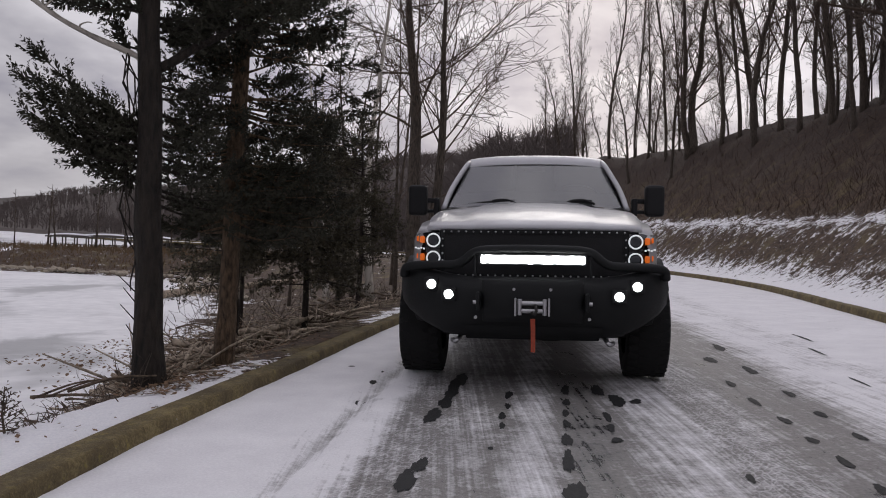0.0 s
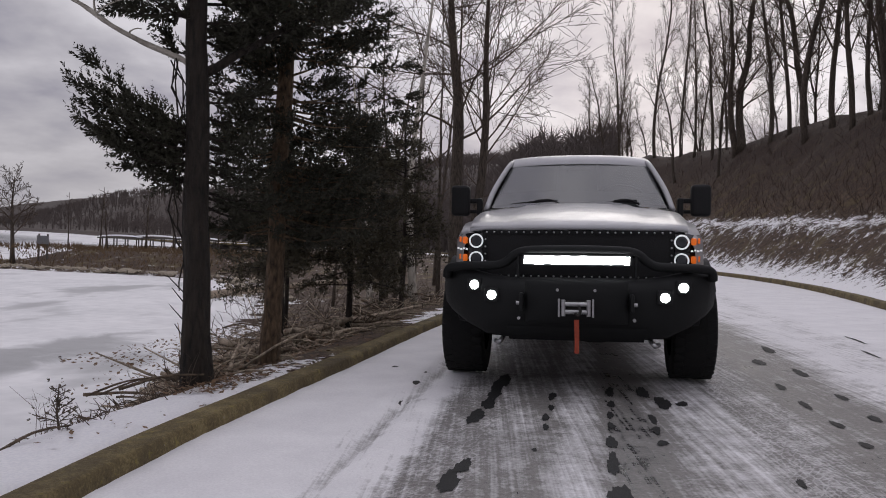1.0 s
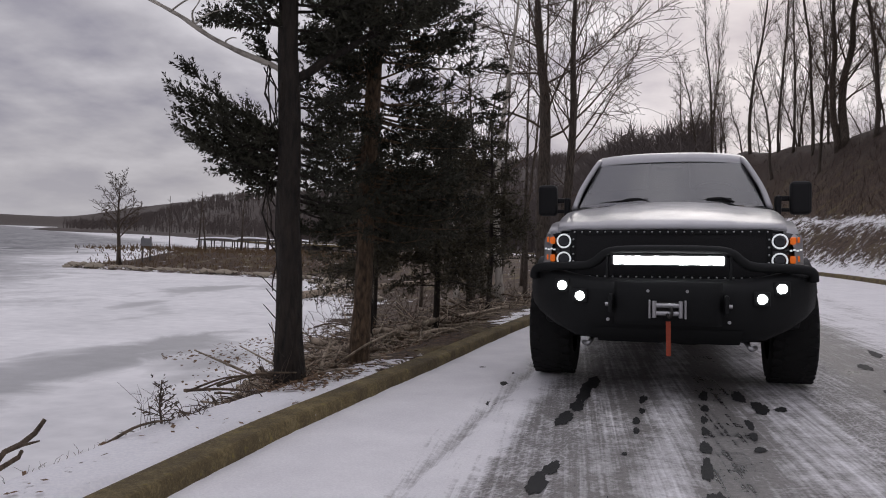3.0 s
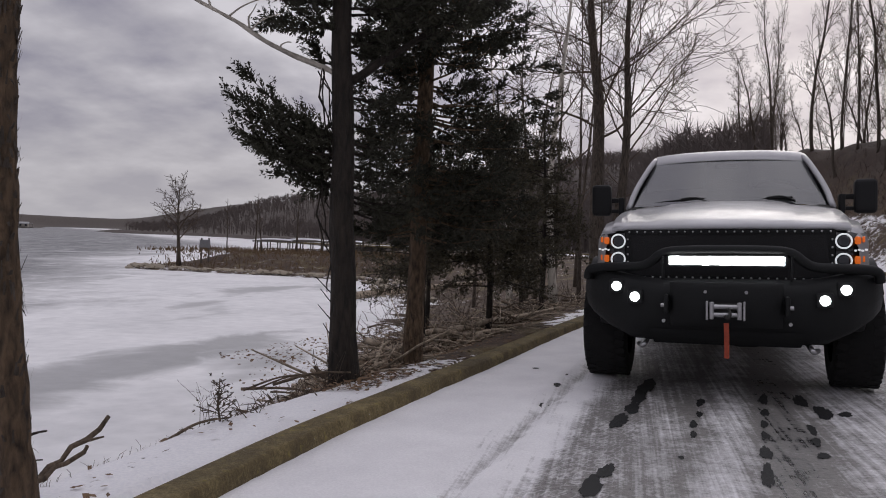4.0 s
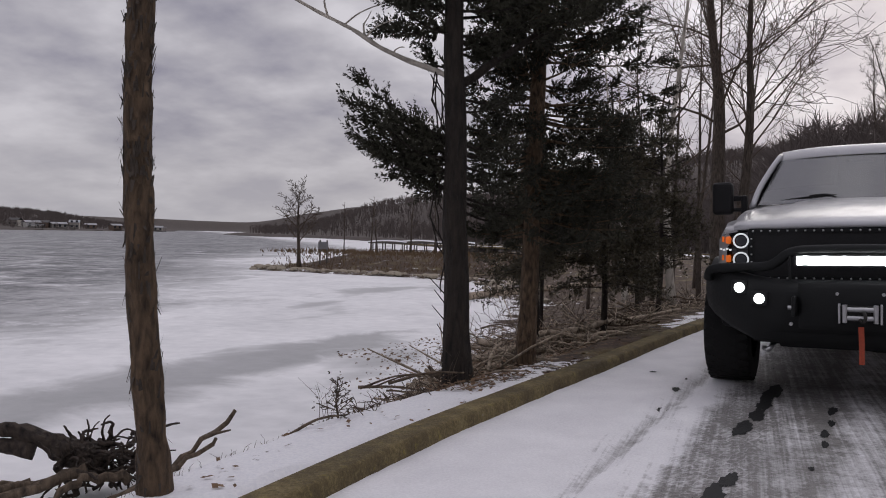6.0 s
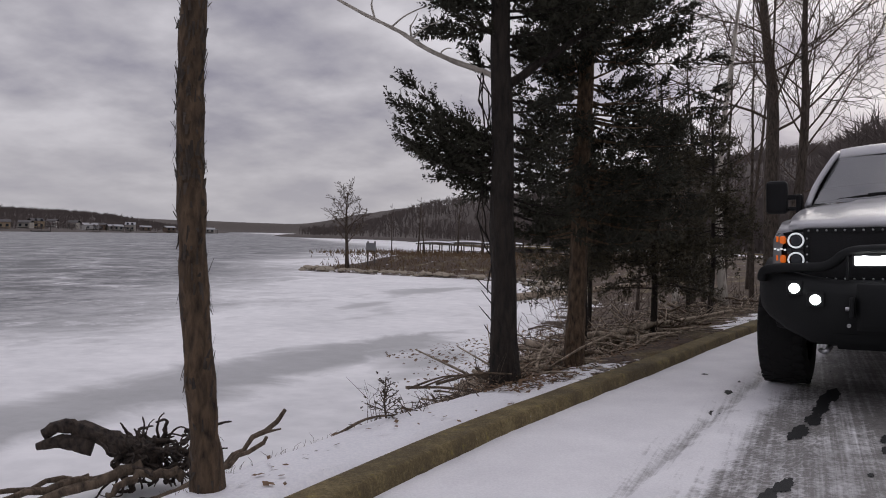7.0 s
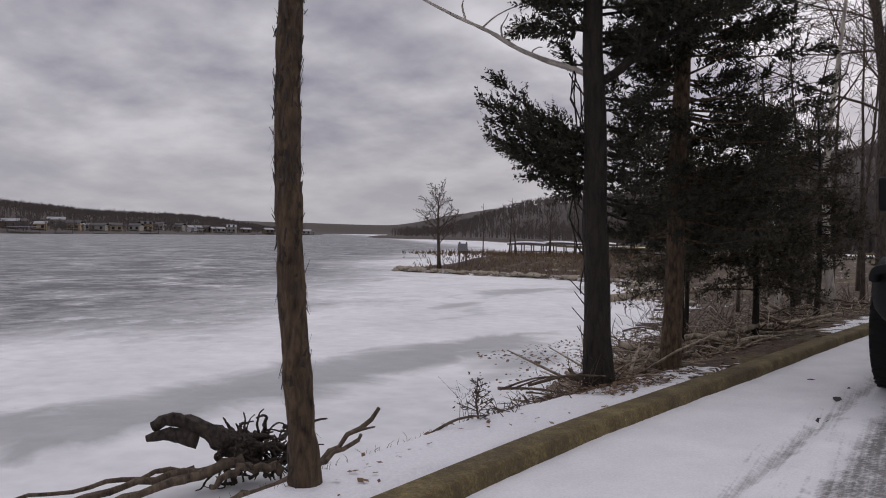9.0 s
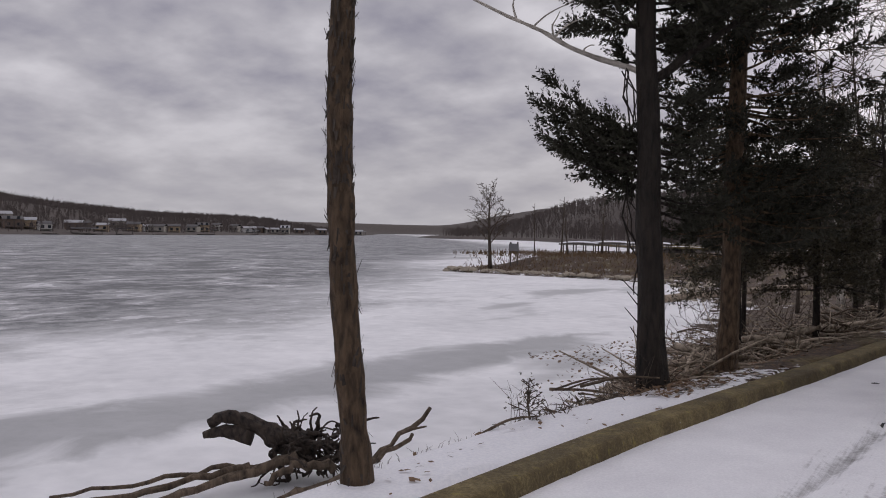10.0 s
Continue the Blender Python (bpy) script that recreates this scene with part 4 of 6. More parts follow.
    hoop = [(-0.965, -0.78, 0.84), (-0.95, -0.80, 0.90), (-0.88, -0.83, 0.922), (-0.70, -0.89, 0.93), (-0.56, -0.925, 0.938), (-0.49, -0.94, 0.972), (-0.435, -0.947, 1.018), (-0.36, -0.952, 1.042), (-0.2, -0.955, 1.050), (0, -0.955, 1.052)]
    hoop = hoop + [(-x, y, z) for x, y, z in hoop[-2::-1]]
    part("bull_bar", pipe(hoop, 0.033, 12, 5), black, bumper, "black tube bull bar arched over the light bar")
    part("bar_tab", block((0, -0.95, 1.062), (0.085, 0.05, 0.012), 0.003), M["badge"], bumper)
    for s in (-1, 1):
        part("upright", block((s * 0.415, -0.95, 0.93), (0.018, 0.05, 0.16), 0.006), black, bumper)

    # light bar
    bar = part("light_bar", block((0, -0.95, 0.978), (0.775, 0.07, 0.085), 0.01), M["plastic"], bumper, "long glowing white light bar")
    for k in range(20):
        part("lamp", block((-0.352 + 0.037 * k, -0.986, 0.978 + 0.002 * math.sin(k * 1.9)), (0.037, 0.02, 0.058), 0.004), M["led"], bar)
    # pod lamps
    for x, y, z in ((-0.735, -0.915, 0.792), (-0.602, -0.968, 0.722), (0.612, -0.968, 0.722), (0.742, -0.915, 0.792)):
        pod = part("pod_lamp", block((x, y, z), (0.105, 0.06, 0.10), 0.012), M["plastic"], bumper)
        part("lamp", drum((x, y - 0.03, z), "y", 0.034, 0.016, 20, 0.004), M["pod"], pod, "glowing white square pod lamp")
    # roller fairlead, hook strap, shackle tabs, bolts
    fair = part("fairlead", block((0, -1.052, 0.645), (0.25, 0.012, 0.10), 0.004), M["dark_steel"], bumper, "steel roller fairlead")
    for z in (0.672, 0.618):
        part("roller", drum((0, -1.078, z), "x", 0.016, 0.20, 14, 0.004), M["steel"], fair)
    for s in (-1, 1):
        part("roller", drum((s * 0.088, -1.085, 0.645), "z", 0.016, 0.115, 14, 0.004), M["steel"], fair)
        part("cheek", block((s * 0.118, -1.075, 0.645), (0.014, 0.05, 0.125), 0.004), M["steel"], fair)
    hook = part("winch_hook", pipe([(0.02, -1.10, 0.66), (0.03, -1.115, 0.625), (0.015, -1.115, 0.595), (-0.005, -1.11, 0.615)], 0.010, 8), M["dark_steel"], bumper)
    part("pull_strap", loft([[(0.005 + 0.004 * math.sin(k * 2.0) - 0.016, -1.10 + 0.006 * math.sin(k * 3), 0.565 - 0.235 * k), (0.005 + 0.004 * math.sin(k * 2.0) + 0.016, -1.10 + 0.006 * math.cos(k * 3), 0.565 - 0.235 * k)] for k in np.linspace(0, 1, 7)]), M["red_strap"], hook, "faded red pull strap")
    for s in (-1, 1):
        tab = part("shackle_tab", block((s * 0.385, -1.03, 0.68), (0.028, 0.10, 0.13), 0.012), black, bumper)
        part("pin", drum((s * 0.405, -1.06, 0.672), "x", 0.014, 0.03, 12), M["steel"], tab)
        part("bolt", drum((s * 0.405, -0.995, 0.56), "y", 0.012, 0.03, 8), M["steel"], bumper)
        part("bolt", drum((s * 0.13, -1.05, 0.768), "y", 0.011, 0.02, 8), M["steel"], bumper)

    # running gear
    for s in (-1, 1):
        build_wheel(truck, s * 0.905, 0, s)
        build_wheel(truck, s * 0.905, 3.9, s)
        part("control_arm", pipe([(s * 0.25, -0.05, 0.40), (s * 0.5, -0.12, 0.37), (s * 0.78, -0.02, 0.36)], 0.035, 8), M["dark_steel"], truck)
        part("tie_rod", pipe([(s * 0.2, -0.30, 0.42), (s * 0.78, -0.24, 0.40)], 0.018, 8), M["dark_steel"], truck)
        part("chassis_rail", block((s * 0.42, 2.2, 0.62), (0.09, 5.6, 0.16), 0.01), M["dark_steel"], truck)
        part("tow_hook", pipe([(s * 0.52, -0.80, 0.42), (s * 0.55, -0.90, 0.375), (s * 0.59, -0.80, 0.37)], 0.018, 8), M["steel"], truck)
    part("axle", pipe([(-0.8, 0, 0.43), (-0.2, 0.05, 0.44), (0.2, 0.05, 0.44), (0.8, 0, 0.43)], 0.05, 10), M["dark_steel"], truck)
    part("differential", block((0.15, 0.08, 0.42), (0.3, 0.34, 0.28), 0.1, 3), M["dark_steel"], truck)
    part("rear_bumper", block((0, 5.42, 0.62), (1.9, 0.16, 0.22), 0.03), M["dark_steel"], truck)
    part("fuel_tank", block((0.45, 2.4, 0.52), (0.5, 1.1, 0.26), 0.06), M["dark_steel"], truck)
    part("rear_axle", pipe([(-0.8, 3.9, 0.43), (0, 3.9, 0.43), (0.8, 3.9, 0.43)], 0.06, 10), M["dark_steel"], truck)
    part("engine_sump", block((0, 0.5, 0.6), (0.8, 1.3, 0.4), 0.1, 2), M["dark_steel"], truck)
    part("underbody", block((0, 2.9, 0.72), (1.7, 4.6, 0.2), 0.05), M["dark_steel"], truck)
    for ob in truck.children:
        if ob.name.split(".")[0] in ("roof", "pillar", "windscreen", "headliner", "side_window", "interior_mirror", "roof_fin", "cab_back", "header_rail", "cowl", "wiper", "dashboard"):
            ob.location.z += 0.03                      # the cab sits a little high over the bonnet
    truck.matrix_world = Matrix.Translation((0.79, 6.66, 0.028)) @ Matrix.Rotation(radians(-6.7), 4, "Z") @ Matrix.Rotation(-math.atan(0.03), 4, "Y")
    return tagged(truck, "lifted silver pickup truck with black winch bumper and glowing lamps", "pickup truck")


build_truck()


# ---------------------------------------------------------------- trees
def grow(rng, soup, start, direction, length, radius, level, spec, tips=None):
    """One limb as a bent tapered tube, with its side limbs."""
    n = max(3, int(length / spec["seg"][level]))
    pts, rad = [start.copy()], [radius]
    d = direction.normalized()
    for i in range(n):
        d = (d + Vector((rng.gauss(0, 1), rng.gauss(0, 1), rng.gauss(0, 1))) * spec["bend"][level] + Vector((0, 0, spec["lift"][level]))).normalized()
        pts.append(pts[-1] + d * (length / n))
        rad.append(max(spec["min"], radius * (1 - (i + 1) / n * spec["taper"][level])))
    soup.tube(pts, rad, spec["sides"][level], cap=level == 0)
    if tips is not None and level >= spec["tip_level"]:
        tips.append((pts, rad))
    if level + 1 >= len(spec["count"]):
        return pts
    k = spec["count"][level]
    k = k if isinstance(k, int) else rng.randint(*k)
    for j in range(k):
        f = spec["from"][level] + (0.98 - spec["from"][level]) * (j + rng.random()) / k
        idx = min(n - 1, int(f * n))
        p = pts[idx].lerp(pts[idx + 1], f * n - idx)
        axis = (pts[idx + 1] - pts[idx]).normalized()
        side = axis.orthogonal().normalized()
        side.rotate(Matrix.Rotation(rng.uniform(0, 2 * math.pi), 3, axis).to_quaternion())
        ang = radians(rng.uniform(*spec["angle"][level]))
        nd = axis * math.cos(ang) + side * math.sin(ang)
        ln = length * spec["ratio"][level] * rng.uniform(0.6, 1.15) * (1.15 - 0.75 * f if level == 0 else 1.1 - 0.5 * f)
        grow(rng, soup, p, nd, ln, max(spec["min"], min(rad[idx] * 0.7, radius * spec["rratio"][level])), level + 1, spec, tips)
    return pts


BARE = dict(seg=[0.7, 0.45, 0.3, 0.22], bend=[0.035, 0.11, 0.15, 0.2], lift=[0.02, 0.05, 0.04, 0.03], taper=[0.8, 0.85, 0.8, 0.6], sides=[9, 5, 3, 3], min=0.0045, tip_level=9,
            count=[13, (6, 9), (4, 6), 0], angle=[(35, 60), (30, 55), (30, 60)], ratio=[0.42, 0.48, 0.55], rratio=[0.42, 0.5, 0.5])
BARE["from"] = [0.28, 0.2, 0.15]


def bare_tree(name, seed, pos, height_m, radius, material, lean=(0, 0), spec=None, label="", group="", twig=None, stems=None, category="tree"):
    """A leafless tree: a trunk and a crown of limbs and twigs."""
    rng = random.Random(seed)
    sp = dict(BARE)
    sp.update(spec or {})
    tree = new(name)
    tree.location = pos
    whole = Soup()
    trunk_sp = dict(sp)
    trunk_sp["count"] = [0]
    crown = Soup()
    for sx, sy, sh, sr, off in (stems or [(lean[0], lean[1], 1.0, 1.0, 0.0)]):
        rng2 = random.Random(seed + int(off * 1000))
        start = Vector((off, 0, -0.15))
        pts, rad = [start], [radius * sr * 1.25]
        d = Vector((sx, sy, 1)).normalized()
        h = height_m * sh
        n = max(6, int(h / 0.6))
        for i in range(n):
            d = (d + Vector((rng2.gauss(0, 1), rng2.gauss(0, 1), 0)) * sp["bend"][0] + Vector((0, 0, 0.03))).normalized()
            pts.append(pts[-1] + d * (h / n))
            rad.append(max(0.012, radius * sr * (1 - 0.88 * (i + 1) / n)))
        whole.tube(pts, rad, 10)
        k = sp["count"][0]
        for j in range(k):
            f = sp["from"][0] + (0.98 - sp["from"][0]) * (j + rng2.random()) / k
            idx = min(n - 1, int(f * n))
            axis = (pts[idx + 1] - pts[idx]).normalized()
            side = axis.orthogonal().normalized()
            side.rotate(Matrix.Rotation(j * 2.4 + rng2.uniform(-0.5, 0.5), 3, axis).to_quaternion())
            ang = radians(rng2.uniform(*sp["angle"][0]))
            ln = h * sp["ratio"][0] * rng2.uniform(0.7, 1.15) * (1.15 - 0.75 * f)
            grow(rng2, crown, pts[idx].lerp(pts[idx + 1], f * n - idx), axis * math.cos(ang) + side * math.sin(ang), ln, max(0.008, rad[idx] * sp["rratio"][0]), 1, sp)
    part("trunk", whole.mesh("trunk", material), None, tree)
    part("crown", crown.mesh("crown", twig or material), None, tree)
    return tagged(tree, label, category, group)


def spray(rng, leaf, p, d, size):
    """A flat, ragged cedar spray: a few narrow scale-leaved fingers."""
    a = d.orthogonal().normalized()
    a.rotate(Matrix.Rotation(rng.uniform(0, 6.28), 3, d).to_quaternion())
    for k in range(5):
        w = rng.uniform(-0.9, 0.9)
        f = (d * math.cos(w) + a * math.sin(w) + Vector((0, 0, rng.uniform(-0.25, 0.35)))).normalized()
        ln = size * rng.uniform(0.5, 1.1)
        wd = ln * rng.uniform(0.13, 0.2)
        s = f.cross(d.cross(a) + Vector((rng.uniform(-0.6, 0.6), rng.uniform(-0.6, 0.6), rng.uniform(-0.6, 0.6)))).normalized() * wd
        q = p + d * (size * 0.35 * rng.random())
        m = q + f * ln * 0.5
        leaf.quad(q, m + s, q + f * ln, m - s)


def foliage_along(rng, leaf, pts, density, size, start=0.15, spreadm=0.12):
    """Sprays along a limb, denser to its end."""
    n = len(pts) - 1
    length = sum((pts[i + 1] - pts[i]).length for i in range(n))
    for _ in range(int(length * density)):
        f = start + (1 - start) * rng.random() ** 0.8
        i = min(n - 1, int(f * n))
        p = pts[i].lerp(pts[i + 1], f * n - i)
        ax = (pts[i + 1] - pts[i]).normalized()
        d = (ax * 0.7 + Vector((rng.gauss(0, 1), rng.gauss(0, 1), rng.gauss(0, 0.8)))).normalized()
        spray(rng, leaf, p + d * spreadm * rng.random() * 0.4, d, size * rng.uniform(0.6, 1.2))


def limb(rng, wood, leaf, start, direction, length, radius, density=60, size=0.075, lift=0.03, sub=7, sublen=0.4):
    """A cedar bough with side twigs carrying foliage."""
    n = max(4, int(length / 0.16))
    pts, rad = [start], [radius]
    d = direction.normalized()
    for i in range(n):
        d = (d + Vector((rng.gauss(0, 0.07), rng.gauss(0, 0.07), rng.gauss(0, 0.06) + lift))).normalized()
        pts.append(pts[-1] + d * length / n)
        rad.append(max(0.003, radius * (1 - 0.9 * (i + 1) / n)))
    wood.tube(pts, rad, 5, cap=False)
    foliage_along(rng, leaf, pts, density * 0.5, size, 0.35)
    for j in range(sub):
        f = 0.22 + 0.76 * (j + rng.random()) / sub
        i = min(n - 1, int(f * n))
        ax = (pts[i + 1] - pts[i]).normalized()
        side = ax.orthogonal().normalized()
        side.rotate(Matrix.Rotation(rng.uniform(0, 6.28), 3, ax).to_quaternion())
        dd = (ax * 0.75 + side * 0.85 + Vector((0, 0, 0.1))).normalized()
        ln = length * sublen * rng.uniform(0.5, 1.1) * (1.2 - 0.7 * f)
        tw, tr = [pts[i]], [max(0.003, rad[i] * 0.5)]
        m = max(3, int(ln / 0.1))
        for k in range(m):
            dd = (dd + Vector((rng.gauss(0, 0.12), rng.gauss(0, 0.12), rng.gauss(0, 0.1) + 0.03))).normalized()
            tw.append(tw[-1] + dd * ln / m)
            tr.append(0.003)
        wood.tube(tw, tr, 3, cap=False)
        foliage_along(rng, leaf, tw, density, size, 0.05)


def dirv(az, el):
    """Direction: az degrees from +y towards +x, el degrees up."""
    a, e = radians(az), radians(el)
    return Vector((math.sin(a) * math.cos(e), math.cos(a) * math.cos(e), math.sin(e)))


def trunk_line(pos, h, lean, rng, wob=0.012, n=14):
    pts = []
    for i in range(n + 1):
        f = i / n
        pts.append(Vector((pos[0] + lean[0] * f * h + wob * math.sin(5 * f + pos[1]) + rng.gauss(0, wob * 0.4), pos[1] + lean[1] * f * h + rng.gauss(0, wob * 0.4), pos[2] + f * h)))
    return pts


def at_height(pts, z):
    for a, b in zip(pts, pts[1:]):
        if a.z <= z <= b.z:
            return a.lerp(b, (z - a.z) / (b.z - a.z))
    return pts[-1].copy()


def finish_tree(name, base, trunk, wood, leaf, bark_m, label, green=None):
    tree = new(name)
    tree.location = base
    off = Vector(base)
    for s in (trunk, wood, leaf):
        s.v = [v - off for v in s.v]
    part("trunk", trunk.mesh("trunk", bark_m), None, tree)
    if wood.v:
        part("bough", wood.mesh("bough", bark_m), None, tree)
    if leaf.v:
        part("crown", leaf.mesh("crown", green or M["needles"], False), None, tree)
    return tagged(tree, label, "tree")


def shaggy(soup, pts, rad, rng, count, lo=0.1, hi=1.0):
    """Loose strips of bark that stand off the trunk."""
    n = len(pts) - 1
    for _ in range(count):
        f = rng.uniform(lo, hi)
        i = min(n - 1, int(f * n))
        p, r = pts[i].lerp(pts[i + 1], f * n - i), rad[i]
        a = rng.uniform(0, 6.28)
        o = Vector((math.cos(a), math.sin(a), 0))
        t = Vector((-math.sin(a), math.cos(a), 0))
        ln, w = rng.uniform(0.02, 0.075), rng.uniform(0.004, 0.011)
        up = 1 if rng.random() < 0.6 else -1
        b = p + o * r * 0.98
        e = b + Vector((0, 0, up * ln)) + o * rng.uniform(0.004, 0.022)
        soup.quad(b - t * w, b + t * w, e + t * w * 0.4, e - t * w * 0.4)


def plume(rng, leaf, p, d, length, width):
    """A pointed cedar plume: scale-leaved fingers that shorten towards its tip."""
    d = d.normalized()
    a = d.orthogonal().normalized()
    b = d.cross(a)
    curl = Vector((rng.gauss(0, 0.12), rng.gauss(0, 0.12), rng.uniform(0.0, 0.3)))
    for _ in range(max(10, int(length * 170))):
        f = rng.random() ** 0.85
        q = p + (d * f + curl * (f * f)) * length
        w = rng.uniform(0, 6.283)
        o = a * math.cos(w) + b * math.sin(w)
        lean = rng.uniform(0.7, 1.5)
        ln = (width * (1.05 - 0.85 * f) * rng.uniform(0.5, 1.2) + 0.012)
        e = (d * lean + o).normalized()
        t = e.cross(Vector((rng.gauss(0, 1), rng.gauss(0, 1), rng.gauss(0, 1)))).normalized() * (ln * 0.11 + 0.0022)
        m = q + e * ln * 0.45
        leaf.quad(q, m + t, q + e * ln, m - t)


def bough(rng, wood, leaf, start, end, radius, rate=42, length=0.26, width=0.06, sag=0.06, bare=0.12):
    """A cedar bough from the trunk to its tip, set with plumes that lean outwards and up."""
    mid = start.lerp(end, 0.5) + Vector((rng.gauss(0, 0.03), rng.gauss(0, 0.03), -sag))
    pts = smooth_path([start, mid, end], 6)
    n = len(pts) - 1
    wood.tube(pts, [max(0.003, radius * (1 - 0.9 * i / n)) for i in range(n + 1)], 5, cap=False)
    span = (end - start).length
    for _ in range(int(span * rate)):
        f = bare + (1 - bare) * rng.random() ** 0.75
        i = min(n - 1, int(f * n))
        ax = (pts[i + 1] - pts[i]).normalized()
        side = ax.orthogonal().normalized()
        side.rotate(Matrix.Rotation(rng.uniform(0, 6.283), 3, ax).to_quaternion())
        d = ax * rng.uniform(0.5, 1.1) + side * rng.uniform(0.3, 1.0) + Vector((0, 0, rng.uniform(-0.1, 0.35)))
        ln = length * rng.uniform(0.55, 1.2) * (1.2 - 0.55 * f)
        p = pts[i].lerp(pts[i + 1], f * n - i)
        if rng.random() < 0.5:
            wood.tube([p, p + d.normalized() * ln * 0.7], [0.0035, 0.0015], 3, cap=False)
        plume(rng, leaf, p, d, ln, width)
    plume(rng, leaf, pts[-2], pts[-1] - pts[-3], length * 0.9, width * 0.8)


def cedar_trees():
    # the large cedar: dark ridged trunk, a pale dead branch, one bough reaching over the lake
    rng = random.Random(11)
    base = (-2.075, 5.70, height(-2.075, 5.70))
    pts = trunk_line((base[0] + 0.02, base[1], base[2] - 0.45), 5.9, (-0.036, -0.012), rng)
    rad = [0.19, 0.124] + [0.100 - 0.0040 * i for i in range(13)]
    trunk, wood, leaf = Soup(), Soup(), Soup()
    trunk.tube(pts, rad, 14, knob=0.14, rng=rng)
    shaggy(trunk, pts, rad, rng, 120)
    left, away = Vector((-0.936, -0.352, 0)), Vector((-0.352, 0.936, 0))
    # the fan of boughs over the lake: height on the trunk, reach, height of the tip, depth
    for z0, u, z1, dep in ((1.74, 0.86, 1.98, 0.0), (1.78, 0.92, 2.14, 0.06), (1.82, 0.80, 2.30, 0.1), (1.80, 0.76, 2.10, -0.1), (1.68, 0.84, 1.86, -0.05), (1.66, 0.74, 1.76, 0.1), (1.62, 0.62, 1.68, -0.08), (1.58, 0.50, 1.58, 0.06), (1.52, 0.36, 1.48, -0.02),
                           (1.84, 0.56, 2.02, 0.12), (1.80, 0.40, 1.98, -0.12), (1.72, 0.48, 1.80, 0.2), (1.70, 0.55, 1.88, -0.2), (1.64, 0.34, 1.64, 0.16), (1.86, 0.28, 1.98, 0.05), (1.54, 0.24, 1.50, 0.1), (1.60, 0.70, 1.78, 0.2)):
        p = at_height(pts, z0)
        bough(rng, wood, leaf, p, Vector((p.x, p.y, 0)) + left * u * 0.94 + away * dep + Vector((0, 0, z1)), 0.016, 44, 0.21, 0.05, 0.07, 0.05)
    # the short boughs higher up, and those turned to the other cedar
    for k in range(58):
        z0 = 2.45 + 1.9 * k / 58 + rng.uniform(-0.1, 0.1)
        p = at_height(pts, z0)
        u = rng.uniform(0.2, 0.58) * (1 if k % 2 else -1.4)
        bough(rng, wood, leaf, p, Vector((p.x, p.y, 0)) + left * u + away * rng.uniform(-0.4, 0.5) + Vector((0, 0, z0 + rng.uniform(-0.02, 0.3))), 0.014, 40, 0.22, 0.055, 0.05, 0.1)
    for z0, u, dep, rise in ((1.42, 0.55, 0.3, -0.06), (1.56, 0.60, 0.5, 0.02), (1.72, 0.5, 0.2, 0.08), (1.95, 0.45, 0.35, 0.06), (1.32, 0.4, 0.5, -0.08), (2.5, 0.6, 0.2, 0.25), (2.75, 0.8, 0.4, 0.3), (1.50, 0.35, -0.1, -0.04), (1.80, 0.42, -0.05, 0.02), (2.05, 0.4, 0.1, 0.1), (1.65, 0.7, 0.6, 0.0), (1.38, 0.7, 0.5, -0.1), (2.15, 0.55, 0.5, 0.1)):
        p = at_height(pts, z0)
        bough(rng, wood, leaf, p, Vector((p.x, p.y, 0)) - left * u + away * dep + Vector((0, 0, z0 + rise)), 0.014, 32, 0.22, 0.05, 0.04, 0.15)
    # the forked upper limb
    p = at_height(pts, 2.22)
    s = smooth_path([p] + [p - left * u + Vector((0, 0.06 * u, z)) for u, z in ((0.14, 0.10), (0.28, 0.21), (0.49, 0.35), (0.70, 0.51), (0.90, 0.66), (1.20, 0.95))], 4)
    wood.tube(s, [0.040 - 0.0013 * i for i in range(len(s))], 8, knob=0.25, rng=rng)
    for k in range(10, len(s)):
        bough(rng, wood, leaf, s[k], s[k] + Vector((rng.uniform(-0.1, 0.3), rng.uniform(-0.2, 0.2), rng.uniform(-0.1, 0.35))), 0.008, 40, 0.2, 0.05)
    tree = finish_tree("cedar_tree", base, trunk, wood, leaf, M["bark_cedar"], "large dark cedar with ridged trunk and one bough over the lake")
    dead = Soup()
    o = Vector(base)
    q = at_height(pts, 2.29) - o
    line = smooth_path([q] + [q + left * u + Vector((0, 0, z)) for u, z in ((0.13, 0.06), (0.33, 0.13), (0.58, 0.24), (0.79, 0.37), (1.04, 0.49), (1.35, 0.66))], 4)
    dead.tube(line, [0.025 - 0.0006 * i for i in range(len(line))], 7, knob=0.35, rng=rng)
    for i0, v in ((14, (0.10, 0, 0.10)), (14, (-0.04, 0.02, 0.16)), (17, (0.15, 0.03, 0.12)), (19, (-0.06, 0, 0.2)), (10, (0.0, -0.02, 0.05))):
        b = line[i0]
        seg = smooth_path([b, b + Vector(v) * 0.6, b + Vector(v) + Vector((0.05, 0, 0.0)), b + Vector(v) * 1.5 + Vector((0.09, 0, -0.03))], 3)
        dead.tube(seg, [0.009 - 0.0006 * i for i in range(len(seg))], 4, cap=False)
    part("dead_branch", dead.mesh("dead_branch", M["bark_birch"]), None, tree, "pale barkless dead branch")
    vine = Soup()
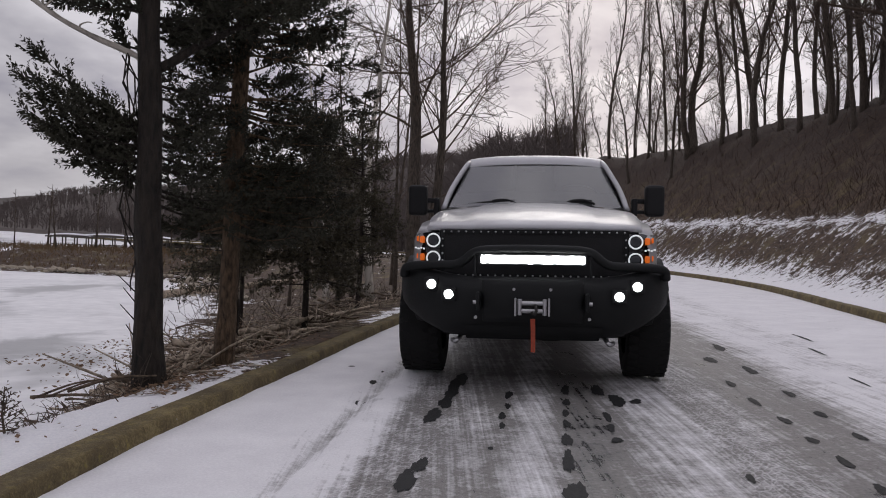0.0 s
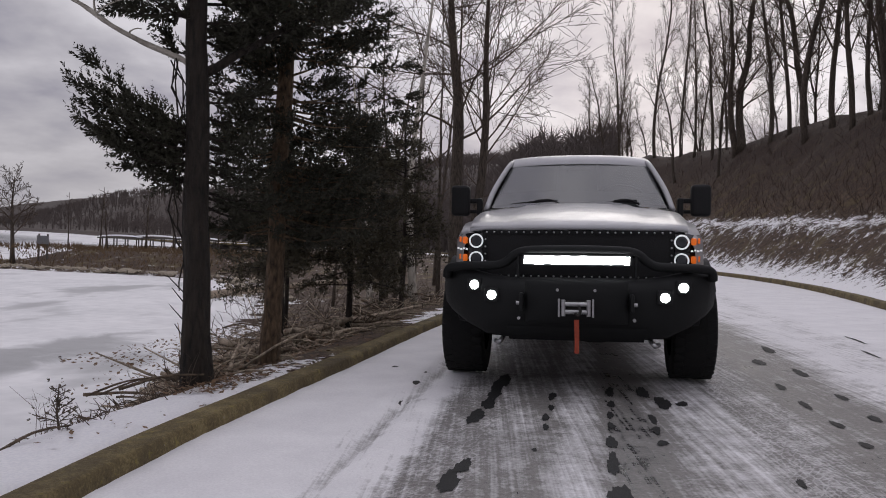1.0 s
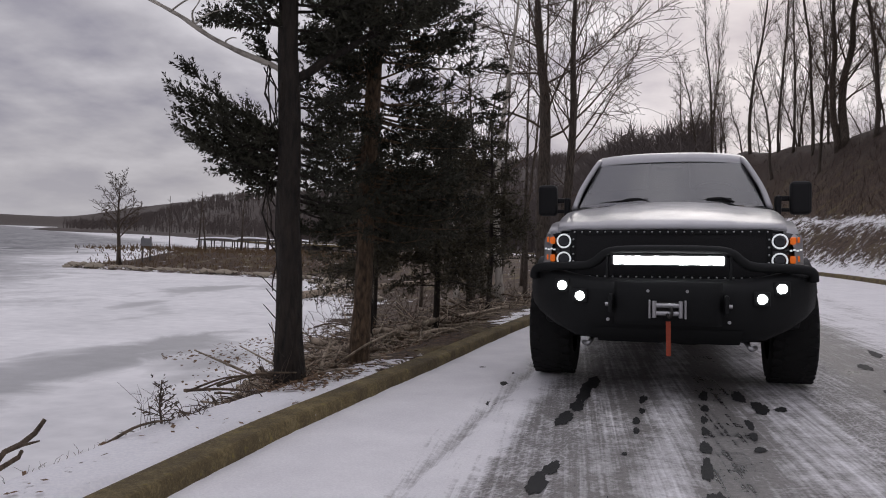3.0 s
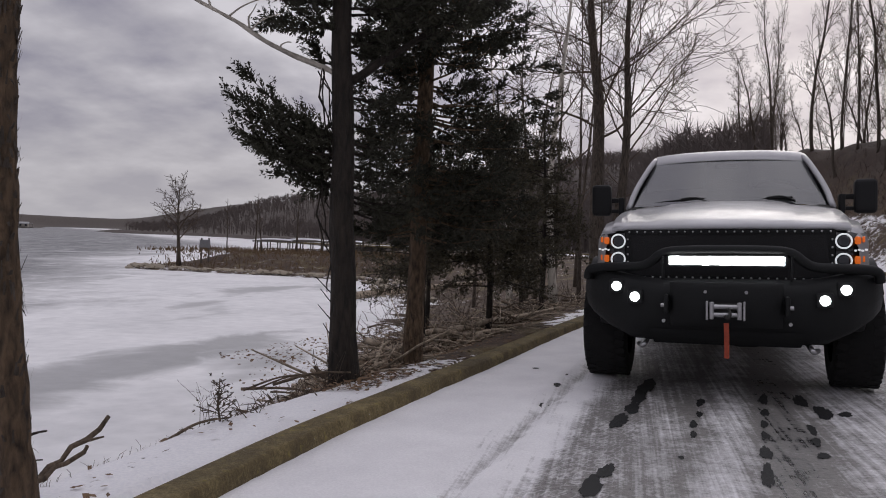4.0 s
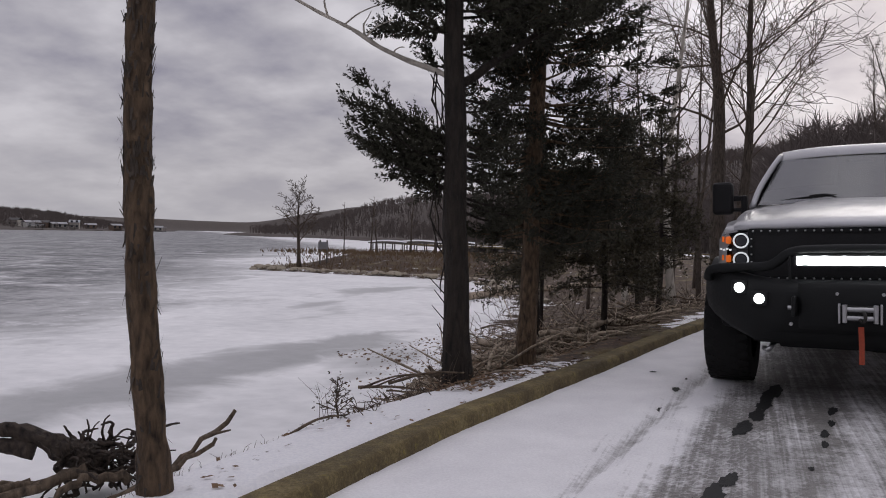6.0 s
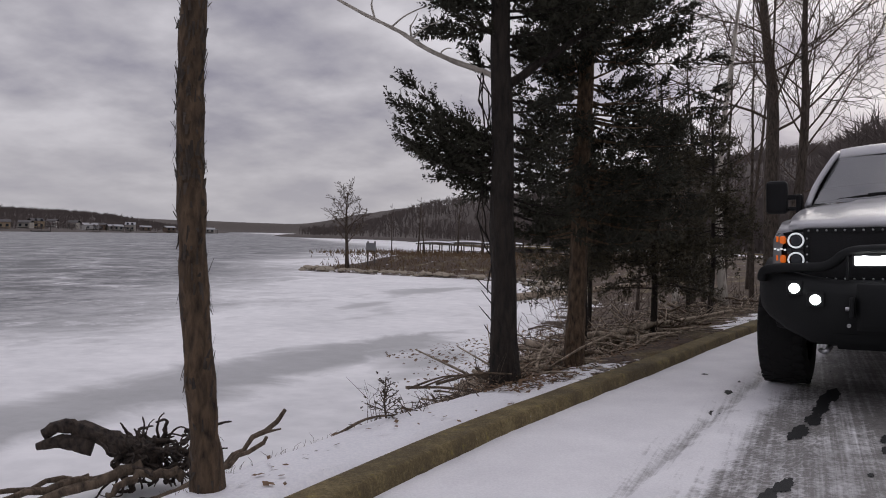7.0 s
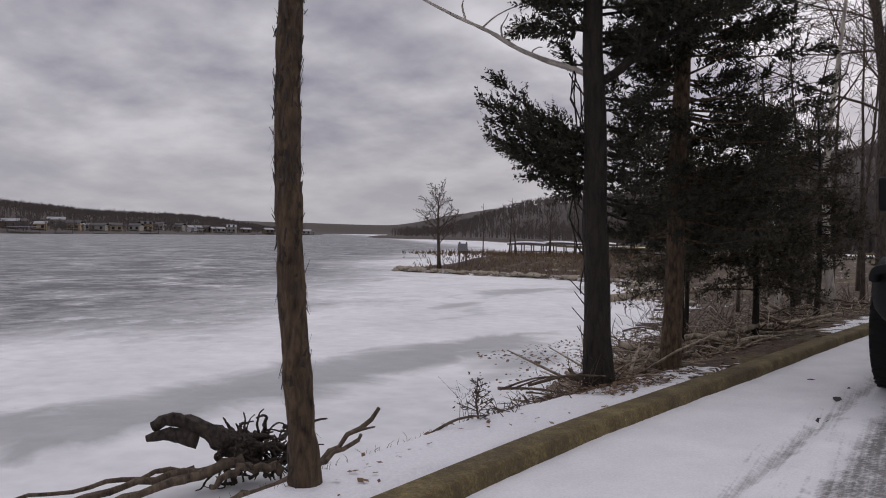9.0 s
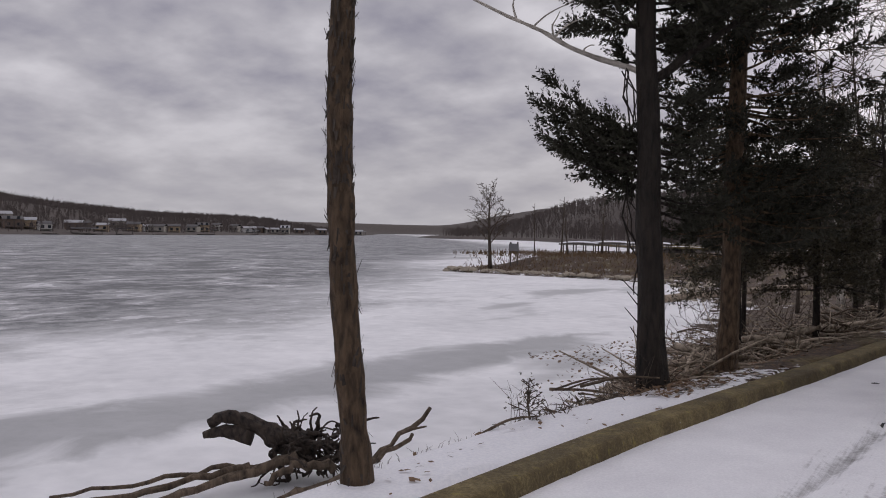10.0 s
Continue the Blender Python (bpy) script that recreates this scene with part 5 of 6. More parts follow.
    for k in range(5):
        ph = rng.uniform(0, 6)
        line = [at_height(pts, 0.35 + 0.1 * i) - o + Vector((-0.115 - 0.03 * math.sin(i * 0.7 + ph) - 0.02 * rng.random(), -0.04 + 0.03 * math.cos(i * 0.9 + ph), 0)) for i in range(3 + k * 2, 21)]
        line = [q + Vector((rng.gauss(0, 0.016), rng.gauss(0, 0.012), rng.gauss(0, 0.02))) for q in line]
        vine.tube(line, [0.0055] * len(line), 4, cap=False)
    for z, ln in ((0.42, 0.16), (0.55, 0.13), (0.30, 0.09), (0.62, 0.2)):
        b = at_height(pts, z) - o
        seg = [b, b + Vector((-0.10, 0, 0.04)), b + Vector((-0.10 - ln * 0.6, -0.02, 0.10 + ln * 0.3))]
        vine.tube(seg, [0.006, 0.005, 0.003], 4, cap=False)
    part("vine", vine.mesh("vine", M["bark_cedar"]), None, tree, "bare hairy vine climbing the trunk")

    # the slimmer cedar behind
    rng = random.Random(12)
    base = (-1.84, 6.73, height(-1.84, 6.73))
    pts = trunk_line((base[0], base[1], base[2] - 0.45), 6.7, (0.022, 0.0), rng)
    rad = [0.15, 0.100] + [0.080 - 0.0035 * i for i in range(13)]
    trunk, wood, leaf = Soup(), Soup(), Soup()
    trunk.tube(pts, rad, 12, knob=0.16, rng=rng)
    shaggy(trunk, pts, rad, rng, 90)
    right, away = Vector((0.965, 0.262, 0)), Vector((-0.262, 0.965, 0))
    for i in range(215):
        z0 = 1.12 + 3.0 * (i / 215) ** 0.95 + rng.uniform(-0.08, 0.08)
        p = at_height(pts, z0)
        a = rng.uniform(0, 6.283)
        u, dep = math.cos(a), math.sin(a)
        far = rng.uniform(0.5, 0.92) * (1.25 if u > 0 else 0.78) * (1.0 if z0 > 1.9 else 0.85)
        if dep < 0:
            dep *= 0.5
        rise = rng.uniform(-0.16, 0.1) if z0 < 2.2 else rng.uniform(-0.05, 0.32)
        bough(rng, wood, leaf, p, Vector((p.x, p.y, 0)) + (right * u + away * dep) * far + Vector((0, 0, z0 + rise)), 0.013, 23, 0.24, 0.052, 0.05, 0.2)
    finish_tree("cedar_tree", base, trunk, wood, leaf, M["bark_brown"], "slim cedar with peeling brown trunk and ragged dark crown")

    # thickets of young cedar on the bank, dim and twiggy
    for seed, x, y, h, n, reach, lo in ((13, -1.62, 9.6, 3.1, 84, 0.92, 0.6), (14, -2.35, 9.2, 3.0, 50, 0.85, 1.2), (15, -1.30, 12.4, 3.3, 60, 0.95, 0.6), (16, -2.9, 11.5, 3.2, 50, 1.05, 1.2), (17, -1.9, 14.5, 3.8, 52, 1.1, 0.6)):
        rng = random.Random(seed)
        base = (x, y, height(x, y))
        pts = trunk_line((x, y, base[2] - 0.1), h, (0.0, 0.0), rng, 0.02)
        rad = [0.045 - 0.0025 * i for i in range(len(pts))]
        trunk, wood, leaf = Soup(), Soup(), Soup()
        trunk.tube(pts, rad, 8, knob=0.1, rng=rng)
        for i in range(n):
            f = i / n
            limb(rng, wood, leaf, at_height(pts, base[2] + lo + (h - lo - 0.4) * f), dirv(rng.uniform(0, 360), rng.uniform(-15, 25)), reach * (1.05 - 0.65 * f) * rng.uniform(0.7, 1.15), 0.010, 95, 0.040, 0.0, 9, 0.42)
        finish_tree("young_cedar", base, trunk, wood, leaf, M["bark_cedar"], "young cedar with dim feathery crown on the brushy bank", M["young_needles"])


cedar_trees()


def rough_trunk():
    """The near bare trunk with curling bark scales."""
    rng = random.Random(21)
    base = (-2.315, 2.675, height(-2.315, 2.675))
    o = Vector(base)
    ctrl = [(0.03, 0.025, -0.45), (-0.005, -0.005, 0.08), (-0.044, -0.038, 0.7), (-0.064, -0.056, 1.2), (-0.072, -0.062, 1.7), (-0.062, -0.054, 2.2), (-0.05, -0.04, 2.7), (-0.05, -0.03, 3.4), (-0.03, 0, 4.4)]
    pts = smooth_path(ctrl, 8)
    rad = [0.100 - 0.0035 * i if i < 10 else max(0.03, 0.066 - 0.0003 * i) * (1 + 0.05 * math.sin(i * 1.1)) for i in range(len(pts))]
    tree = new("rough_barked_tree")
    tree.location = base
    s = Soup()
    s.tube(pts, rad, 14, knob=0.12, rng=rng)
    part("trunk", s.mesh("trunk", M["bark_brown"]), None, tree)
    b = Soup()
    shaggy(b, pts, rad, rng, 420, 0.1, 0.98)
    shaggy(b, pts, [r * 1.05 for r in rad], rng, 160, 0.4, 0.8)
    tagged(part("loose_bark", b.mesh("loose_bark", M["bark_grey"], False), None, tree), "curling grey bark scales", kind="stuff")
    t = Soup()
    for z, v in ((1.05, (-0.11, 0.0, 0.14)), (3.2, (-0.3, 0.1, 0.4)), (3.6, (0.4, 0.1, 0.5))):
        p = at_height(pts, z)
        t.tube([p, p + Vector(v) * 0.6, p + Vector(v)], [0.005, 0.004, 0.002], 4, cap=False)
    part("twig", t.mesh("twig", M["twig"]), None, tree)
    tagged(tree, "slender bare trunk with curling scaly bark beside the kerb", "tree")


rough_trunk()

# big spreading tree beyond the truck, two stems
bare_tree("spreading_tree", 31, (-0.62, 17.4, height(-0.62, 17.4)), 9.5, 0.19, M["bark_grey"], label="tall leafless tree with two stems and wide ascending limbs",
          stems=[(-0.03, 0, 1.0, 1.0, 0.0), (0.10, 0.05, 0.86, 0.72, 0.16)], spec=dict(count=[24, (9, 12), (5, 7), 0], angle=[(42, 66), (25, 50), (30, 55)], ratio=[0.50, 0.42, 0.5], rratio=[0.23, 0.42, 0.5], min=0.0055) | {"from": [0.36, 0.15, 0.12]}, twig=M["twig"])
# pale slender trees on the bank
PALE = dict(count=[9, (4, 6), (2, 4), 0], ratio=[0.26, 0.45, 0.5])
for i, (x, y, h, r, lx, mat) in enumerate(((-1.32, 15.2, 7.5, 0.085, -0.055, "bark_birch"), (-2.3, 16.5, 6.5, 0.05, -0.10, "bark_birch"), (-1.75, 19.5, 6.5, 0.06, 0.02, "bark_grey"), (-3.0, 20.5, 7.0, 0.06, -0.06, "bark_birch"), (-0.2, 22, 7, 0.07, 0.03, "bark_grey"), (-4.2, 22, 6.0, 0.05, 0.02, "bark_grey"), (-2.0, 17.8, 7.0, 0.05, -0.03, "bark_grey"), (-1.1, 18.8, 7.5, 0.05, 0.03, "bark_grey"), (-2.7, 21.5, 7.5, 0.06, 0.04, "bark_grey"), (-1.5, 24, 8.0, 0.07, -0.04, "bark_grey"))):
    bare_tree("slender_tree", 40 + i, (x, y, height(x, y)), h, r, M[mat], lean=(lx, 0), spec=PALE, label="slender pale-barked leafless tree on the brushy bank" if mat == "bark_birch" else "slender grey leafless tree on the brushy bank", group="slender bank trees", twig=M["twig"])

# woods along the hill
protos = []
TALL = dict(bend=[0.06, 0.12, 0.16, 0.2], seg=[1.2, 0.7, 0.5, 0.4], count=[24, (7, 9), (4, 6), 0], angle=[(25, 55), (25, 55), (30, 60)], ratio=[0.25, 0.42, 0.55], rratio=[0.34, 0.5, 0.55], min=0.011) | {"from": [0.16, 0.15, 0.12]}
for j in range(6):
    protos.append(bare_tree("bare_hill_tree", 60 + j, (0, 0, 0), 15.0 + j * 0.7, 0.20, M["bark_grey"], lean=((-0.10, -0.04, 0.03, -0.16, 0.06, -0.07)[j], 0), spec=TALL,
                            label="tall leafless hardwood on the brown wooded slope", group="hill woods", twig=M["twig"]))
# bearing east of north, metres past the kerb, girth, kind
rng = random.Random(77)
hill_line = offset_line(kerb_line, ROAD_W + 0.35)
spots = [(-17.3, 7.0, 1.9, 0), (-15.4, 7.5, 0.8, 1), (-14.2, 8.0, 0.7, 2), (-13.3, 8.0, 0.7, 4), (-11.6, 9.0, 1.0, 3), (-9.2, 9.0, 0.8, 1), (-19.0, 7.2, 1.0, 2), (-20.2, 8.0, 0.9, 5), (-21.2, 7.0, 1.3, 3), (-22.7, 7.6, 1.1, 4), (-23.9, 7.0, 1.0, 1),
         (-24.9, 8.2, 0.9, 0), (-25.8, 7.2, 1.1, 5), (-26.6, 8.5, 1.0, 2), (-27.6, 7.5, 1.2, 1), (-28.6, 8.0, 1.0, 4), (-29.6, 7.0, 1.2, 0), (-30.6, 8, 1.2, 3), (-16.3, 9.5, 0.6, 5)]
for k in range(20):
    spots.append((rng.uniform(-33, -8.5), rng.uniform(9, 30), rng.uniform(0.3, 0.6), rng.randrange(6)))
slim = len(spots)
for k in range(38):
    spots.append((rng.uniform(-31, -6.5), rng.choice((6.0, 7.0, 8.5, 12, 18, 25)) + rng.uniform(-0.6, 2.0), rng.uniform(0.28, 0.55), rng.randrange(6)))
for k, (az, s, girth, v) in enumerate(spots):
    d = dirv(-az, 0)
    reach = np.arange(12.5, 95.5, 0.5)
    dd, sd_, _ = line_distance(d.x * reach, d.y * reach, hill_line)
    hit = np.nonzero(dd * -sd_ >= s)[0]
    r = float(reach[hit[0]]) if len(hit) else 95.0
    pos = (d.x * r, d.y * r, height(d.x * r, d.y * r) - 0.1)
    ob = copy_thing(protos[v], Matrix.Translation(pos))
    ob.rotation_euler = (0, 0, rng.uniform(-0.7, 0.7))
    ob.scale = (girth * 0.66, girth * 0.66, rng.uniform(0.85, 1.15) * (0.8 + 0.2 * min(girth, 1.2))) if k < slim else (girth, girth, girth * rng.uniform(0.9, 1.25))
    if k >= slim:
        ob.rotation_euler = (rng.gauss(0, 0.07), rng.gauss(-0.04, 0.09), rng.uniform(0, 6.28))
for j, ob in enumerate(protos):
    x, y = (14 + 3 * j, 46 - 2 * j)
    ob.location = (x, y, height(x, y) - 0.1)
# one thick trunk leaning far over, high on the slope
bare_tree("leaning_tree", 90, (17.5, 27.5, height(17.5, 27.5)), 15, 0.34, M["bark_grey"], lean=(-0.85, 0.1), spec=TALL, label="thick leafless tree leaning far out over the slope", twig=M["twig"])

# trees on the spit
SMALL = dict(seg=[0.7, 0.4, 0.3, 0.3], count=[18, (7, 9), (4, 6), 0], angle=[(35, 65), (30, 60), (30, 55)], ratio=[0.55, 0.45, 0.5], min=0.009) | {"from": [0.34, 0.15, 0.15]}
bare_tree("spit_tree", 101, (-23.2, 37.9, height(-23.2, 37.9)), 4.5, 0.13, M["bark_grey"], lean=(-0.06, 0), spec=SMALL, label="small rounded leafless tree at the tip of the spit", twig=M["twig"])
THIN = dict(count=[7, (2, 3), 0], ratio=[0.22, 0.4], min=0.01) | {"from": [0.45, 0.2]}
for i, (x, y, h, r) in enumerate(((-21.6, 40, 3.2, 0.04), (-20.4, 41, 3.4, 0.06), (-19.7, 40.5, 2.8, 0.05), (-18.4, 42, 2.4, 0.04), (-17.9, 41, 3.3, 0.06), (-16.8, 42, 3.4, 0.05), (-15.2, 43, 2.6, 0.05), (-14.4, 42, 3.4, 0.06), (-12.6, 43, 3.0, 0.05),
                                  (-11.2, 42, 3.4, 0.06), (-10.2, 40, 3.8, 0.05), (-9.4, 38, 3.6, 0.07), (-8.1, 41, 4.0, 0.06), (-7.0, 36, 4.2, 0.07), (-5.6, 38, 4.0, 0.06), (-13.3, 41, 2.2, 0.04))):
    bare_tree("spit_sapling", 110 + i, (x, y, height(x, y)), h, r, M["bark_grey"], lean=(0.05 * math.sin(i * 2.1), 0), spec=THIN, label="thin leafless sapling on the brown grassy spit", group="spit saplings", twig=M["twig"])


def far_woods():
    """Winter woods on the ridges: many thin upright bare crowns."""
    rng = random.Random(5)
    nr = np.random.default_rng(5)
    n = 22000
    az = np.where(nr.random(n) < 0.5, nr.uniform(-9, 34, n), nr.uniform(33, 72, n))
    r = np.where(nr.random(n) < 0.5, nr.uniform(62, 170, n), nr.uniform(110, 520, n))
    far = az > 33
    r = np.where(far, nr.uniform(300, 800, n), r)
    x, y = -np.sin(np.radians(az)) * r, np.cos(np.radians(az)) * r
    z, _ = terrain(x, y)
    sd, _, _ = line_distance(x, y, shore_line, True)
    kd, _, _ = line_distance(x, y, kerb_line)
    ok = ~inside(x, y, shore_line) & (sd > np.where(far, np.where(nr.random(n) < 0.3, 7, 26), 6)) & (kd > 9)
    s = Soup()
    for i in np.nonzero(ok)[0]:
        h = rng.uniform(3.6, 6.2) * (1.0 if r[i] < 260 else 1.1)
        p = Vector((x[i], y[i], z[i] - 0.3))
        w = 0.05 + r[i] * 0.00022
        side = Vector((math.cos(radians(az[i])), math.sin(radians(az[i])), 0))
        dep = Vector((-side.y, side.x, 0))
        s.tri(p - side * w * 1.2, p + side * w * 1.2, p + Vector((0, 0, h * 0.8)))
        for k in range(9):
            b = p + Vector((0, 0, h * rng.uniform(0.2, 0.6)))
            a = rng.uniform(-1.25, 1.25)
            ln = h * rng.uniform(0.26, 0.42)
            e = b + (side * math.sin(a) + Vector((0, 0, abs(math.cos(a))))) * ln + dep * rng.uniform(-0.2, 0.2) * h
            o = Vector((-math.cos(a) * side.x, -math.cos(a) * side.y, math.sin(a))) * w * 0.7
            s.tri(b - o, b + o, e)
    ob = new("distant_woods", s.mesh("distant_woods", M["hazed_far_wood"], False))
    tagged(ob, "brown leafless woods covering the distant ridges", "woods", kind="stuff")


far_woods()


# ---------------------------------------------------------------- lake bank: driftwood, brush, weeds
def stick_mesh(seed, length, radius, forks=2, material="driftwood"):
    rng = random.Random(seed)
    s = Soup()
    n = 7
    pts = [Vector((length * (i / n - 0.5), 0.05 * length * math.sin(i * 0.9 + seed) * 0.4, 0.03 * length * math.sin(i * 1.3 + seed * 2))) for i in range(n + 1)]
    s.tube(pts, [radius * (1 - 0.6 * i / n) * rng.uniform(0.85, 1.1) for i in range(n + 1)], 7, knob=0.2, rng=rng)
    for k in range(forks):
        i = rng.randint(2, n - 1)
        v = Vector((rng.uniform(0.1, 0.3) * length, rng.choice((-1, 1)) * rng.uniform(0.08, 0.22) * length, rng.uniform(0, 0.15) * length))
        s.tube([pts[i], pts[i] + v * 0.5, pts[i] + v + Vector((0.03, 0, 0.02))], [radius * 0.45, radius * 0.35, radius * 0.15], 5, knob=0.2, rng=rng)
    return s.mesh("driftwood", M[material])


def driftwood_pile():
    rng = random.Random(31)
    meshes = [stick_mesh(i, rng.uniform(0.6, 1.6), rng.uniform(0.010, 0.034), rng.randint(0, 3), 'driftwood' if i % 3 else 'old_drift') for i in range(10)]
    k = 0
    while k < 300:
        y = rng.uniform(6.1, 15.5) if k % 2 else rng.uniform(6.0, 10.5)
        x0 = np.interp(y, [6, 8, 10, 13, 16], [-2.05, -1.75, -1.45, -1.0, -0.5])
        x1 = np.interp(y, [6, 7.5, 10, 13, 16], [-3.0, -3.6, -4.1, -4.8, -5.4])
        x = rng.uniform(x1, x0)
        z = height(x, y)
        ob = new("driftwood_stick", meshes[k % 10])
        ob.location = (x, y, z + 0.02 + (0.34 if x < x0 - 0.5 else 0.14) * rng.random() ** 1.6)
        ob.rotation_euler = (rng.uniform(0, 6.28), rng.gauss(0, 0.16), rng.gauss(0.2, 0.8))
        ob.scale = (rng.uniform(0.6, 1.1),) * 3
        tagged(ob, "weathered grey driftwood stick heaped on the bank", "driftwood", "driftwood heap")
        k += 1
    # short broken sticks and bark through the heap
    s = Soup()
    for _ in range(2600):
        y = 6.0 + 9.0 * rng.random() ** 1.4
        f = rng.random()
        x = np.interp(y, [6, 8, 10, 13, 16], [-2.0, -1.65, -1.3, -0.85, -0.4]) * (1 - f) + np.interp(y, [6, 7.5, 10, 13, 16], [-3.0, -3.5, -4.0, -4.6, -5.2]) * f
        p = Vector((x, y, height(x, y) + 0.01 + (0.22 if f > 0.25 else 0.06) * rng.random() ** 1.5))
        d = Vector((rng.gauss(0.5, 1), rng.gauss(0, 0.8), rng.gauss(0, 0.22))).normalized()
        ln, r = rng.uniform(0.15, 0.7), rng.uniform(0.003, 0.012)
        q = p + d * ln * 0.5 + Vector((0, 0, rng.gauss(0, 0.015)))
        s.tube([p, q, p + d * ln], [r, r * 0.9, r * 0.5], 4, knob=0.3, rng=rng)
    tagged(new("driftwood_debris", s.mesh("driftwood_debris", M["driftwood"])), "short broken grey sticks strewn through the brush", "driftwood", kind="stuff")
    # fine twigs and dead stems through the heap
    s = Soup()
    for _ in range(2200):
        y = rng.uniform(6.3, 19)
        x = rng.uniform(np.interp(y, [6, 9, 13, 19], [-2.6, -3.2, -4.2, -5.4]), np.interp(y, [5.6, 8, 10, 13, 19], [-2.25, -1.75, -1.35, -0.75, 0.1]))
        p = Vector((x, y, 0))
        p.z = height(x, y) - 0.02 if _ % 4 == 0 else p_z
        p_z = p.z
        up = rng.random()
        d = Vector((rng.gauss(0, 1), rng.gauss(0, 1), 0.2 + up * 1.6)).normalized()
        ln = rng.uniform(0.10, 0.30) * (1 + 0.9 * (y > 11))
        r = rng.uniform(0.0025, 0.006)
        m = p + d * ln * 0.5 + Vector((rng.gauss(0, 0.03), 0, rng.gauss(0, 0.03)))
        s.tube([p, m, p + d * ln], [r, r * 0.8, r * 0.4], 3, cap=False)
    tagged(new("brush", s.mesh("brush", M["twig"])), "tangled dead brush and twigs on the lake bank", "brush", kind="stuff")


driftwood_pile()


def leaf_litter():
    """Curled dead leaves on the verge and through the brush."""
    rng = random.Random(37)
    s = Soup()
    for k in range(6500):
        y = rng.uniform(2.0, 13) if k > 110 else rng.uniform(2.0, 9)
        kx = float(np.interp(y, [q[1] for q in KERB_L], [q[0] for q in KERB_L]))
        if k <= 110:
            x = kx - 0.22 - rng.random() * 0.8
        else:
            y = 5.2 + abs(rng.gauss(0, 1)) * 3.5
            kx = float(np.interp(y, [q[1] for q in KERB_L], [q[0] for q in KERB_L]))
            x = kx - 0.3 - rng.random() ** 0.8 * (0.5 if y < 6.2 else 1.9)
        if k % 3 == 0 or k <= 110:
            hz_ = height(x, y)
        if hz_ < LAKE + 0.06:
            continue
        z = hz_ + 0.008
        a, sz = rng.uniform(0, 6.28), rng.uniform(0.010, 0.028)
        u = Vector((math.cos(a), math.sin(a), rng.uniform(-0.3, 0.5))) * sz
        v = Vector((-math.sin(a), math.cos(a), rng.uniform(-0.3, 0.5))) * sz * 0.6
        c = Vector((x, y, z + 0.006))
        s.quad(c - u, c - v, c + u, c + v)
    g = plain("dead_leaves", (0.15, 0.092, 0.052), 0.85, vary=0.5, scale=6)
    tagged(new("leaf_litter", s.mesh("leaf_litter", g, False)), "curled brown dead leaves scattered on the snowy verge", "leaves", kind="stuff")


leaf_litter()


